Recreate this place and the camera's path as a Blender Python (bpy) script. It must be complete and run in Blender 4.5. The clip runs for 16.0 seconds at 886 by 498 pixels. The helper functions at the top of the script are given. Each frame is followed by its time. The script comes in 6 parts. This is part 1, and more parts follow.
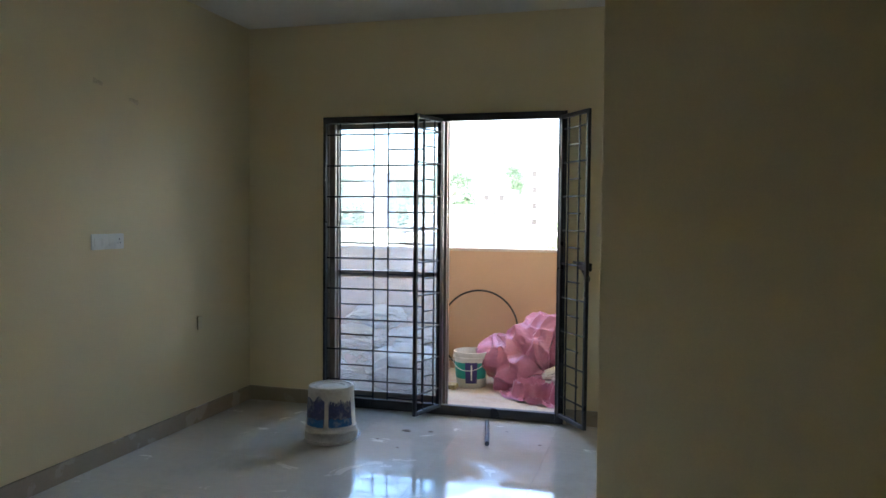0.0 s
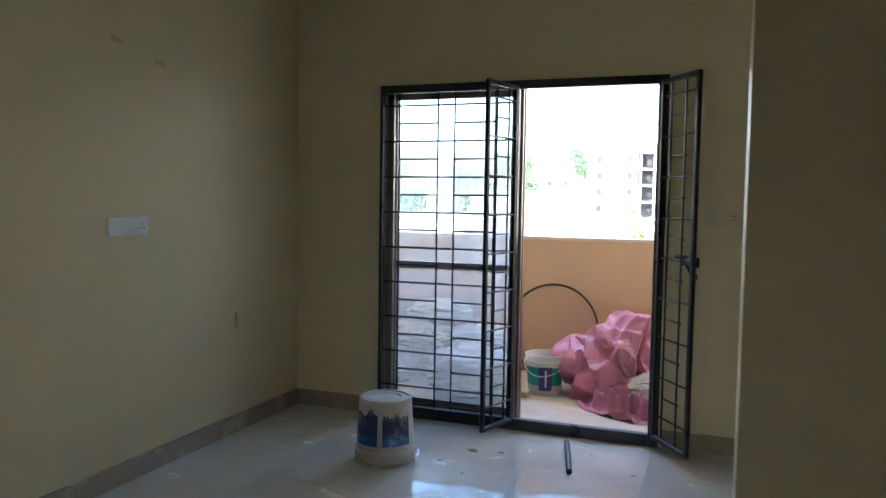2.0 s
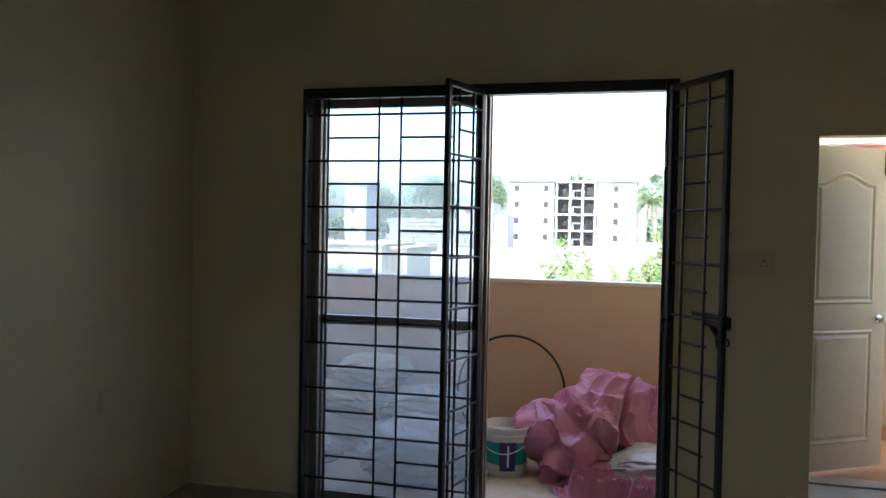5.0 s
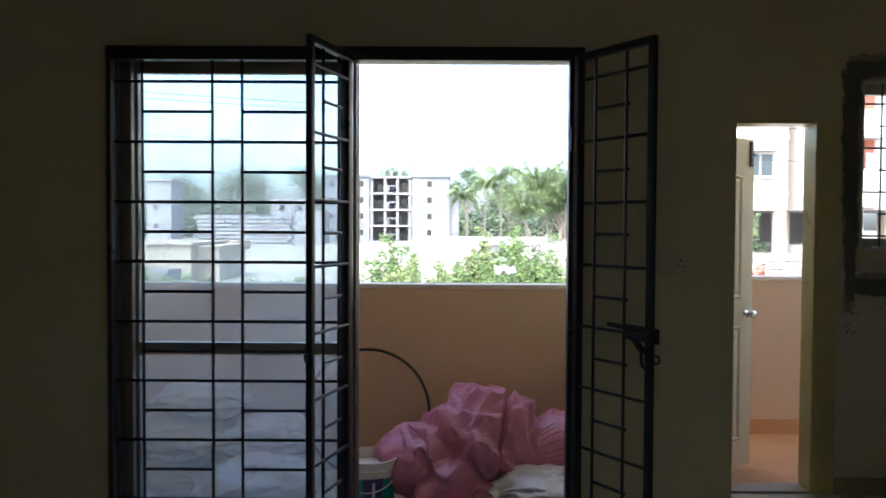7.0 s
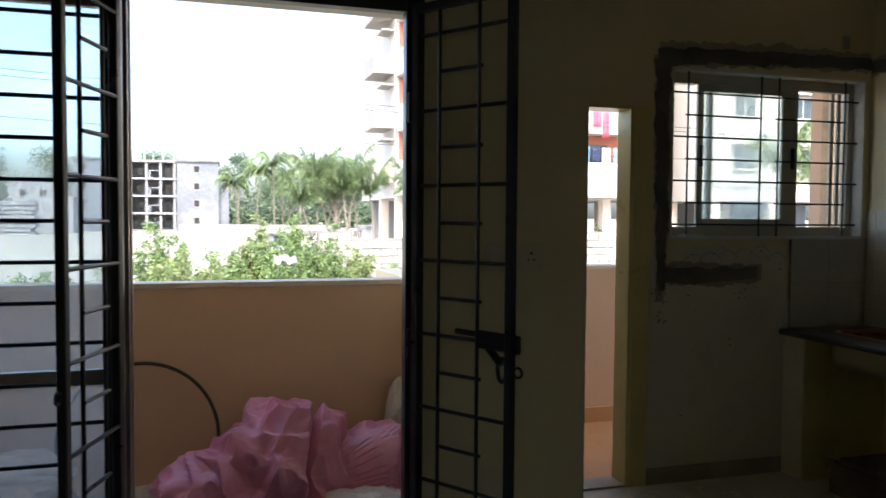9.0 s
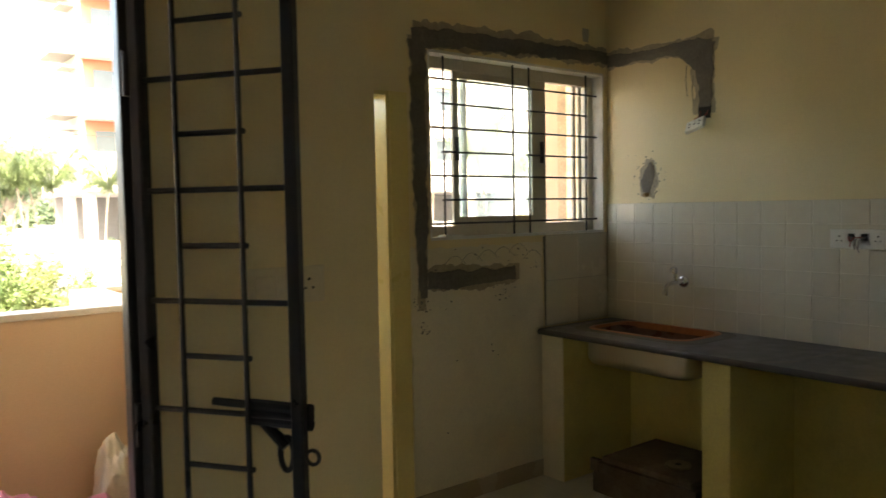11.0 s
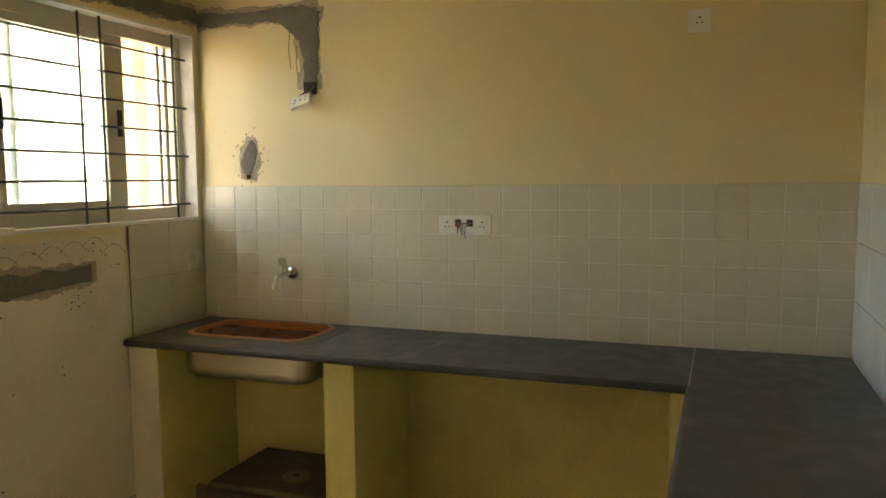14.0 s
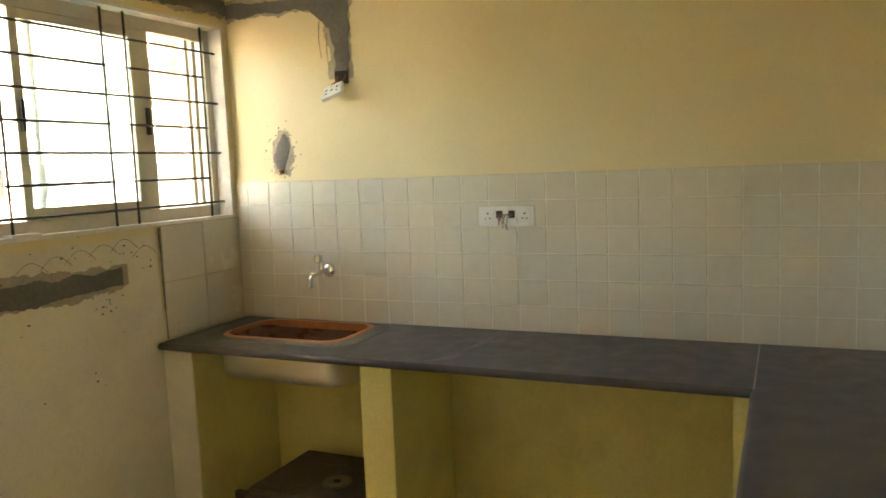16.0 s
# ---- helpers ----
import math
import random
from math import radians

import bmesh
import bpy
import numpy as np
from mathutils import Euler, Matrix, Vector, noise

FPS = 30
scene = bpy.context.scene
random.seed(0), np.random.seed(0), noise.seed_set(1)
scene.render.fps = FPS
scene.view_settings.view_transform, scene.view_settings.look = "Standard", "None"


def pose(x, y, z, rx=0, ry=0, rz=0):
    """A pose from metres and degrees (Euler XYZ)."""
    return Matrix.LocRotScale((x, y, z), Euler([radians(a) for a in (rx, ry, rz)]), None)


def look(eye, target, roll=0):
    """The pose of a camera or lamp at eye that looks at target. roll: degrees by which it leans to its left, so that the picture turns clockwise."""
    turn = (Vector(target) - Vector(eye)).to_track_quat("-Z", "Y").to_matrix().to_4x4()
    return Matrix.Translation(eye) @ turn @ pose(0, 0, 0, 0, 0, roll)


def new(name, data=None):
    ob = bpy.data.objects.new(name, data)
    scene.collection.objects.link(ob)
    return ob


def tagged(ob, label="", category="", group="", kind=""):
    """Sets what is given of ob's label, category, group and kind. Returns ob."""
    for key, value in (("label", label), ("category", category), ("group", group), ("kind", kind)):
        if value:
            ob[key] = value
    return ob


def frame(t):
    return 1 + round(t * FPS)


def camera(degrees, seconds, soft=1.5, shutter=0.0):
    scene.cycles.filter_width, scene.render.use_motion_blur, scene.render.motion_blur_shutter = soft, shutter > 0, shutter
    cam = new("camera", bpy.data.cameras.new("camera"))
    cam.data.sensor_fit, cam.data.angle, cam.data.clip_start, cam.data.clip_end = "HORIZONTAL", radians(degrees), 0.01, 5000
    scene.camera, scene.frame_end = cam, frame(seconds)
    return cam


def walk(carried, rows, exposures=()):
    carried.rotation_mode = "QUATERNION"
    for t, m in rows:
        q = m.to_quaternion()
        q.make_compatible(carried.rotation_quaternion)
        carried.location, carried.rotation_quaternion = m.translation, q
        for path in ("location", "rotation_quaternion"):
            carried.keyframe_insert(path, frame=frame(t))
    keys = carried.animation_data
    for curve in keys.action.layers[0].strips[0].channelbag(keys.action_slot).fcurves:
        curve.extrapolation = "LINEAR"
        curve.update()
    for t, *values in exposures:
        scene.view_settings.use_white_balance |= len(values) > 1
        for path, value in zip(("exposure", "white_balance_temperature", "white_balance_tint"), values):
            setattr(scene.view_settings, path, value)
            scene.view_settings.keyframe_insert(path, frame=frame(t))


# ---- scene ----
cam = camera(60.5, 16.0, shutter=0.4)
PATH = [
    (0, (-0.229, 0.138, 1.405), (-0.771, 2.061, 1.319), 0.5),
    (0.5, (-0.267, 0.334, 1.368), (-0.858, 2.243, 1.283), 0.4),
    (1, (-0.318, 0.504, 1.374), (-0.963, 2.395, 1.279), 0.5),
    (1.5, (-0.373, 0.641, 1.391), (-1.052, 2.518, 1.273), 0.9),
    (2, (-0.502, 0.825, 1.393), (-1.196, 2.696, 1.267), 0.9),
    (2.5, (-0.582, 0.96, 1.393), (-1.275, 2.832, 1.267), 0.6),
    (3, (-0.666, 1.146, 1.36), (-1.365, 3.018, 1.265), 0.6),
    (3.2, (-0.694, 1.227, 1.388), (-1.401, 3.096, 1.293), 0.5),
    (5.3, (-1.066, 1.9, 1.439), (-1.51, 3.85, 1.397), 1.1),
    (5.5, (-1.116, 1.967, 1.439), (-1.532, 3.923, 1.401), 1.0),
    (6, (-1.18, 2.123, 1.448), (-1.509, 4.096, 1.408), 0.6),
    (6.5, (-1.235, 2.254, 1.45), (-1.437, 4.243, 1.397), 0.9),
    (7, (-1.327, 2.452, 1.451), (-1.337, 4.452, 1.395), 0.3),
    (7.5, (-1.392, 2.597, 1.447), (-1.222, 4.589, 1.383), -0.1),
    (8, (-1.422, 2.784, 1.436), (-1.098, 4.757, 1.362), -0.0),
    (8.5, (-1.433, 2.942, 1.45), (-0.981, 4.888, 1.36), -0.2),
    (8.7, (-1.434, 2.964, 1.447), (-0.939, 4.9, 1.359), 0.1),
    (10.8, (-1.366, 3.591, 1.494), (-0.182, 5.198, 1.387), -0.9),
    (11, (-1.330, 3.648, 1.498), (-0.093, 5.215, 1.390), -1.0),
    (11.5, (-1.263, 3.723, 1.500), (0.094, 5.187, 1.398), -1.1),
    (12, (-1.187, 3.818, 1.499), (0.300, 5.151, 1.388), -0.65),
    (12.5, (-1.141, 3.933, 1.519), (0.491, 5.081, 1.383), -0.5),
    (13, (-1.094, 4.006, 1.531), (0.668, 4.939, 1.377), -0.8),
    (13.5, (-1.065, 4.048, 1.53), (0.777, 4.808, 1.363), -0.7),
    (14, (-1.017, 4.067, 1.536), (0.851, 4.756, 1.351), -0.5),
    (14.5, (-0.929, 4.063, 1.534), (0.946, 4.73, 1.341), -0.5),
    (15, (-0.862, 4.064, 1.538), (1.01, 4.738, 1.335), -0.7),
    (15.5, (-0.828, 4.072, 1.541), (1.024, 4.8, 1.334), -1.5),
    (16, (-0.822, 4.08, 1.548), (0.989, 4.899, 1.332), -2.3),
]
EXPOSURES = [(0.0, 4.53, 5780, 10), (3.0, 4.25, 5680, 10), (5.5, 3.18, 5600, 10), (7.0, 2.78, 5700, 10), (8.7, 2.48, 6000, 10), (11.0, 4.03, 7950, 10), (11.5, 4.52, 8800, 10), (12.5, 4.95, 9200, 10), (14.0, 5.17, 9350, 10), (15.0, 5.55, 9350, 10), (16.0, 5.67, 8950, 10)]
walk(cam, [(t, look(eye, target, roll)) for t, eye, target, roll in PATH], exposures=EXPOSURES)

# ---- world, sun, exposure ----
world = bpy.data.worlds.new("sky")
scene.world = world
world.use_nodes = True
wn = world.node_tree
bg = wn.nodes["Background"]
sky = wn.nodes.new("ShaderNodeTexSky")
sky.sky_type = "NISHITA"
sky.sun_disc = False
sky.sun_elevation = radians(52)
sky.sun_rotation = radians(200)
sky.air_density, sky.dust_density, sky.ozone_density = 1.0, 4.5, 1.0
wn.links.new(sky.outputs[0], bg.inputs[0])
bg.inputs[1].default_value = 0.15
sun_data = bpy.data.lights.new("sun", "SUN")
sun_data.energy, sun_data.angle, sun_data.color = 0.6, radians(14), (1.0, 0.95, 0.87)
sun = new("sun", sun_data)
sun.matrix_world = look((0, 0, 30), (0 + 30 * math.cos(radians(52)) * 0.34, 30 * math.cos(radians(52)) * 0.94, 30 - 30 * math.sin(radians(52))))


# ---- materials ----
def mat(name, colour, rough=0.6, metal=0.0, vary=0.12, scale=6.0, fine=60.0, bump=0.1, stain=None, stain_amount=0.0, stain_scale=1.5, per_piece=0.0, islands=0.0, spec=0.5, rvar=0.08):
    """Paint, stone, cloth and metal: two scales of variation, optional stains, per-piece shift and a fine relief."""
    m = bpy.data.materials.new(name)
    m.use_nodes = True
    nt = m.node_tree
    N, L = nt.nodes, nt.links
    b = N["Principled BSDF"]
    geo = N.new("ShaderNodeNewGeometry")
    n1 = N.new("ShaderNodeTexNoise"); n1.inputs["Scale"].default_value = scale; n1.inputs["Detail"].default_value = 5
    n2 = N.new("ShaderNodeTexNoise"); n2.inputs["Scale"].default_value = fine; n2.inputs["Detail"].default_value = 4
    for n in (n1, n2):
        L.new(geo.outputs["Position"], n.inputs["Vector"])
    add = N.new("ShaderNodeMath"); add.operation = "ADD"
    L.new(n1.outputs[0], add.inputs[0]); L.new(n2.outputs[0], add.inputs[1])
    last = add.outputs[0]
    if per_piece or islands:
        src = N.new("ShaderNodeObjectInfo").outputs["Random"] if per_piece else geo.outputs["Random Per Island"]
        mul = N.new("ShaderNodeMath"); mul.operation = "MULTIPLY_ADD"
        mul.inputs[1].default_value = per_piece or islands
        L.new(src, mul.inputs[0]); L.new(last, mul.inputs[2])
        last = mul.outputs[0]
    rng = N.new("ShaderNodeMapRange")
    rng.inputs["From Min"].default_value, rng.inputs["From Max"].default_value = 0.6, 1.4 + (per_piece or islands)
    rng.inputs["To Min"].default_value, rng.inputs["To Max"].default_value = 1 - vary, 1 + vary
    L.new(last, rng.inputs["Value"])
    hsv = N.new("ShaderNodeHueSaturation")
    hsv.inputs["Color"].default_value = (*colour, 1)
    L.new(rng.outputs[0], hsv.inputs["Value"])
    out = hsv.outputs[0]
    if stain:
        n3 = N.new("ShaderNodeTexNoise"); n3.inputs["Scale"].default_value = stain_scale; n3.inputs["Detail"].default_value = 8
        n3.inputs["Roughness"].default_value = 0.65
        L.new(geo.outputs["Position"], n3.inputs["Vector"])
        r3 = N.new("ShaderNodeMapRange")
        r3.inputs["From Min"].default_value, r3.inputs["From Max"].default_value = 0.5, 0.72
        r3.inputs["To Max"].default_value = stain_amount
        L.new(n3.outputs[0], r3.inputs["Value"])
        mix = N.new("ShaderNodeMix"); mix.data_type = "RGBA"
        L.new(r3.outputs[0], mix.inputs["Factor"]); L.new(out, mix.inputs["A"])
        mix.inputs["B"].default_value = (*stain, 1)
        out = mix.outputs["Result"]
    L.new(out, b.inputs["Base Color"])
    rr = N.new("ShaderNodeMapRange")
    rr.inputs["From Min"].default_value, rr.inputs["From Max"].default_value = 0.3, 0.7
    rr.inputs["To Min"].default_value, rr.inputs["To Max"].default_value = max(rough - rvar, 0.01), min(rough + rvar, 1)
    L.new(n1.outputs[0], rr.inputs["Value"]); L.new(rr.outputs[0], b.inputs["Roughness"])
    b.inputs["Metallic"].default_value = metal
    b.inputs["Specular IOR Level"].default_value = spec
    if bump:
        bp = N.new("ShaderNodeBump"); bp.inputs["Strength"].default_value = bump; bp.inputs["Distance"].default_value = 0.003
        L.new(n2.outputs[0], bp.inputs["Height"]); L.new(bp.outputs[0], b.inputs["Normal"])
    return m


def glass_mat(name, dust, dust_colour=(0.75, 0.78, 0.76), tint=(0.93, 0.97, 0.96)):
    """Clear pane with a film of dust that scatters some of the light."""
    m = bpy.data.materials.new(name)
    m.use_nodes = True
    nt = m.node_tree
    N, L = nt.nodes, nt.links
    N.remove(N["Principled BSDF"])
    clear = N.new("ShaderNodeBsdfTransparent"); clear.inputs[0].default_value = (*tint, 1)
    gloss = N.new("ShaderNodeBsdfGlossy"); gloss.inputs["Roughness"].default_value = 0.03
    fres = N.new("ShaderNodeFresnel"); fres.inputs[0].default_value = 1.35
    pane = N.new("ShaderNodeMixShader")
    L.new(fres.outputs[0], pane.inputs[0]); L.new(clear.outputs[0], pane.inputs[1]); L.new(gloss.outputs[0], pane.inputs[2])
    film = N.new("ShaderNodeBsdfTranslucent"); film.inputs[0].default_value = (*dust_colour, 1)
    nz = N.new("ShaderNodeTexNoise"); nz.inputs["Scale"].default_value = 3.0; nz.inputs["Detail"].default_value = 7
    geo = N.new("ShaderNodeNewGeometry"); L.new(geo.outputs["Position"], nz.inputs["Vector"])
    rg = N.new("ShaderNodeMapRange")
    rg.inputs["From Min"].default_value, rg.inputs["From Max"].default_value = 0.3, 0.75
    rg.inputs["To Min"].default_value, rg.inputs["To Max"].default_value = dust * 0.6, dust * 1.5
    L.new(nz.outputs[0], rg.inputs["Value"])
    mx = N.new("ShaderNodeMixShader")
    L.new(rg.outputs[0], mx.inputs[0]); L.new(pane.outputs[0], mx.inputs[1]); L.new(film.outputs[0], mx.inputs[2])
    L.new(mx.outputs[0], N["Material Output"].inputs["Surface"])
    return m


CREAM = mat("cream_wall_paint", (0.78, 0.66, 0.40), 0.5, vary=0.05, scale=1.2, fine=140, bump=0.12, stain=(0.62, 0.52, 0.34), stain_amount=0.25, stain_scale=0.9)
PUTTY = mat("white_wall_putty", (0.78, 0.71, 0.56), 0.8, vary=0.08, scale=2.5, fine=90, bump=0.2, stain=(0.55, 0.50, 0.40), stain_amount=0.5, stain_scale=3)
CEIL = mat("ceiling_paint", (0.78, 0.74, 0.66), 0.8, vary=0.04, scale=1, bump=0.08)
LEMON = mat("lemon_paint", (0.80, 0.69, 0.28), 0.6, vary=0.09, scale=3, fine=90, bump=0.15, stain=(0.4, 0.32, 0.12), stain_amount=0.35, stain_scale=2)
JAMB = mat("yellow_frame_paint", (0.75, 0.62, 0.27), 0.35, vary=0.06, scale=4, bump=0.05)
REVEAL = mat("white_reveal_plaster", (0.78, 0.77, 0.74), 0.8, vary=0.08, scale=7, fine=50, bump=0.3, stain=(0.5, 0.47, 0.42), stain_amount=0.5, stain_scale=9)
PEACH = mat("peach_wall_paint", (0.615, 0.41, 0.268), 0.75, vary=0.06, scale=1.5, fine=120, bump=0.15, stain=(0.50, 0.36, 0.24), stain_amount=0.35, stain_scale=1.4)
PEACH_TRIM = mat("parapet_coping", (0.66, 0.56, 0.46), 0.8, vary=0.1, scale=5)
FLOOR_TILE = mat("polished_floor_tile", (0.73, 0.69, 0.60), 0.04, rvar=0.025, spec=0.9, vary=0.05, scale=2, fine=20, bump=0.0, per_piece=0.05, stain=(0.50, 0.46, 0.38), stain_amount=0.5, stain_scale=2.4)
def dusty(m, scale, low, high):
    """Dust smears that dull a polished surface in patches."""
    nt = m.node_tree
    geo = nt.nodes.new("ShaderNodeNewGeometry")
    n = nt.nodes.new("ShaderNodeTexNoise")
    n.inputs["Scale"].default_value, n.inputs["Detail"].default_value, n.inputs["Roughness"].default_value, n.inputs["Distortion"].default_value = scale, 9, 0.7, 0.8
    r = nt.nodes.new("ShaderNodeMapRange")
    r.inputs["From Min"].default_value, r.inputs["From Max"].default_value = 0.46, 0.66
    r.inputs["To Min"].default_value, r.inputs["To Max"].default_value = low, high
    nt.links.new(geo.outputs["Position"], n.inputs["Vector"])
    nt.links.new(n.outputs[0], r.inputs["Value"])
    nt.links.new(r.outputs[0], nt.nodes["Principled BSDF"].inputs["Roughness"])


dusty(FLOOR_TILE, 3.2, 0.035, 0.34)
GROUT = mat("grout", (0.42, 0.39, 0.33), 0.9, vary=0.1)
SKIRT = mat("skirting_tile", (0.40, 0.33, 0.24), 0.25, vary=0.08, scale=5, bump=0.03, per_piece=0.2)
BALC_FLOOR = mat("dusty_balcony_floor", (0.58, 0.48, 0.37), 0.8, vary=0.16, scale=4, fine=50, bump=0.2, stain=(0.45, 0.30, 0.18), stain_amount=0.7, stain_scale=3)
TERRA = mat("terracotta_tile", (0.56, 0.28, 0.12), 0.4, vary=0.10, scale=3, fine=40, bump=0.05, per_piece=0.25, stain=(0.5, 0.38, 0.26), stain_amount=0.6, stain_scale=2)
STEEL_BLACK = mat("black_enamel", (0.018, 0.018, 0.022), 0.35, vary=0.25, scale=9, fine=80, bump=0.1)
ALU = mat("anodised_aluminium", (0.34, 0.29, 0.24), 0.4, metal=0.6, vary=0.1, scale=5)
ALU_PALE = mat("beige_aluminium", (0.62, 0.57, 0.46), 0.4, vary=0.08, scale=6)
CHROME = mat("chrome", (0.75, 0.75, 0.76), 0.12, metal=1.0, vary=0.05, bump=0)
STAINLESS = mat("brushed_steel", (0.62, 0.58, 0.50), 0.34, metal=1.0, vary=0.02, fine=200, bump=0.0, rvar=0.01)
GRANITE = mat("dark_granite", (0.060, 0.056, 0.058), 0.4, vary=0.25, scale=12, fine=220, bump=0.05, stain=(0.22, 0.20, 0.19), stain_amount=0.3, stain_scale=2.2)
TILE_W = mat("glazed_wall_tile", (0.68, 0.635, 0.53), 0.16, vary=0.06, scale=3, fine=25, bump=0.02, per_piece=0.35)
TILE_SIDE = mat("plain_wall_tile", (0.66, 0.66, 0.64), 0.2, vary=0.05, scale=2, bump=0.02, per_piece=0.2)
CEMENT = mat("wet_cement", (0.17, 0.155, 0.135), 0.9, vary=0.25, scale=9, fine=70, bump=0.7)
WHITE_PLASTIC = mat("white_plastic", (0.80, 0.79, 0.75), 0.3, vary=0.04, bump=0)
# near-black painted as the shade inside holes and openings; also colours dark wires
DARK_HOLE = mat("hole_shade_black", (0.03, 0.026, 0.022), 0.9, vary=0.2)
# orange that stands in for the reflection inside the sink bowl
ORANGE_REFLECTION = mat("painted_orange_reflection", (0.42, 0.13, 0.04), 0.35, vary=0.25, scale=14, fine=60, bump=0.3)
BROWN_BOX = mat("soiled_brown_board", (0.11, 0.075, 0.05), 0.85, vary=0.3, scale=10, fine=60, bump=0.5, stain=(0.25, 0.2, 0.15), stain_amount=0.5, stain_scale=6)
DOOR_PAINT = mat("cream_door_paint", (0.74, 0.64, 0.42), 0.4, vary=0.05, scale=3, bump=0.05, stain=(0.5, 0.42, 0.28), stain_amount=0.25, stain_scale=4)
BUCKET = mat("paint_spattered_plastic", (0.72, 0.67, 0.60), 0.5, vary=0.12, scale=9, bump=0.15, stain=(0.40, 0.33, 0.26), stain_amount=0.75, stain_scale=6)
LABEL_BLUE = mat("worn_blue_label", (0.05, 0.06, 0.16), 0.5, vary=0.4, scale=14, stain=(0.60, 0.55, 0.50), stain_amount=1.0, stain_scale=11)
LABEL_STRIP = mat("bright_blue_strip", (0.02, 0.13, 0.33), 0.45, vary=0.25, scale=14, stain=(0.60, 0.55, 0.50), stain_amount=0.6, stain_scale=16)
LABEL_TEAL = mat("teal_label", (0.02, 0.30, 0.24), 0.4, vary=0.1, scale=10)
LABEL_PURPLE = mat("purple_label", (0.05, 0.03, 0.16), 0.4, vary=0.1, scale=10)
TARP = mat("pink_plastic_sheet", (0.455, 0.15, 0.225), 0.36, vary=0.14, scale=5, fine=26, bump=0.25, stain=(0.62, 0.40, 0.43), stain_amount=0.35, stain_scale=4)
SACK = mat("woven_white_sack", (0.50, 0.43, 0.33), 0.7, vary=0.14, scale=6, fine=160, bump=0.6, stain=(0.40, 0.34, 0.26), stain_amount=0.6, stain_scale=3)
POLY = mat("clear_plastic_bag", (0.52, 0.47, 0.42), 0.25, vary=0.14, scale=8, fine=40, bump=0.7)
RUBBER = mat("dark_hose", (0.03, 0.025, 0.022), 0.5, vary=0.15)
GREY_PIPE = mat("grey_conduit", (0.06, 0.065, 0.075), 0.35, vary=0.1)
WIRE_GREY = mat("dusty_grey_wire", (0.30, 0.27, 0.25), 0.5, vary=0.1, bump=0)
WIRE_RED = mat("red_wire", (0.35, 0.05, 0.03), 0.4, vary=0.1, bump=0)
GLASS_DUSTY = glass_mat("dusty_glass", 0.26, (0.66, 0.60, 0.55), (0.86, 0.95, 0.98))
GLASS_FROST = glass_mat("hazy_window_glass", 0.32, (0.72, 0.80, 0.74))
GLASS_FAR = mat("far_window_glass", (0.05, 0.07, 0.08), 0.1, vary=0.3, scale=0.6, bump=0)
CONCRETE = mat("raw_concrete", (0.28, 0.275, 0.27), 0.9, vary=0.14, scale=0.4, fine=4, bump=0.2, stain=(0.30, 0.28, 0.26), stain_amount=0.5, stain_scale=0.3)
SITE_CONCRETE = mat("blotchy_grey_render", (0.165, 0.175, 0.19), 0.9, vary=0.25, scale=0.35, fine=2.5, bump=0.2, stain=(0.26, 0.265, 0.27), stain_amount=0.8, stain_scale=0.22)
WHITE_WALL = mat("white_facade", (0.56, 0.53, 0.485), 0.85, vary=0.05, scale=0.3, fine=5, bump=0.1, stain=(0.6, 0.55, 0.48), stain_amount=0.3, stain_scale=0.3)
TERRA_WALL = mat("terracotta_facade", (0.45, 0.16, 0.10), 0.85, vary=0.08, scale=0.4)
STONE = mat("granite_block", (0.33, 0.31, 0.28), 0.9, vary=0.2, scale=1.5, fine=12, bump=0.6, per_piece=0.6)
MORTAR = mat("wall_mortar", (0.20, 0.185, 0.165), 0.95, vary=0.15, scale=3)
SOIL = mat("dry_ground", (0.29, 0.255, 0.205), 0.95, vary=0.2, scale=0.15, fine=2.0, bump=0.5, stain=(0.16, 0.22, 0.07), stain_amount=0.7, stain_scale=0.08)
LEAF = mat("shrub_leaf", (0.135, 0.20, 0.062), 0.55, vary=0.4, scale=0.6, fine=5, bump=0, islands=0.8)
LEAF_YELLOW = mat("pale_shrub_leaf", (0.18, 0.225, 0.08), 0.55, vary=0.4, scale=0.6, fine=5, bump=0, islands=0.8)
LEAF_DARK = mat("tree_leaf", (0.075, 0.115, 0.055), 0.6, vary=0.4, scale=0.3, fine=3, bump=0, islands=0.8)
LEAF_PALM = mat("palm_leaf", (0.15, 0.205, 0.085), 0.5, vary=0.35, scale=0.5, fine=4, bump=0, islands=0.8)
BARK = mat("bark", (0.20, 0.17, 0.13), 0.9, vary=0.25, scale=3, fine=20, bump=0.6)
CLOTH_PINK = mat("pink_cloth", (0.55, 0.10, 0.16), 0.8, vary=0.15)
CLOTH_BLUE = mat("blue_cloth", (0.20, 0.32, 0.48), 0.8, vary=0.15)
CLOTH_NAVY = mat("navy_cloth", (0.03, 0.04, 0.09), 0.8, vary=0.2)
CLOTH_WHITE = mat("white_cloth", (0.72, 0.70, 0.68), 0.8, vary=0.1)


# ---- builders ----
def box(bm, lo, hi, bevel=0.0):
    """A box from corner to corner, added to bm."""
    r = bmesh.ops.create_cube(bm, size=1.0)
    vs = r["verts"]
    c = [(a + b) / 2 for a, b in zip(lo, hi)]
    s = [abs(b - a) for a, b in zip(lo, hi)]
    for v in vs:
        v.co = Vector((v.co.x * s[0] + c[0], v.co.y * s[1] + c[1], v.co.z * s[2] + c[2]))
    if bevel:
        es = list({e for v in vs for e in v.link_edges})
        bmesh.ops.bevel(bm, geom=es, offset=bevel, segments=2, affect="EDGES", profile=0.7)
    return bm


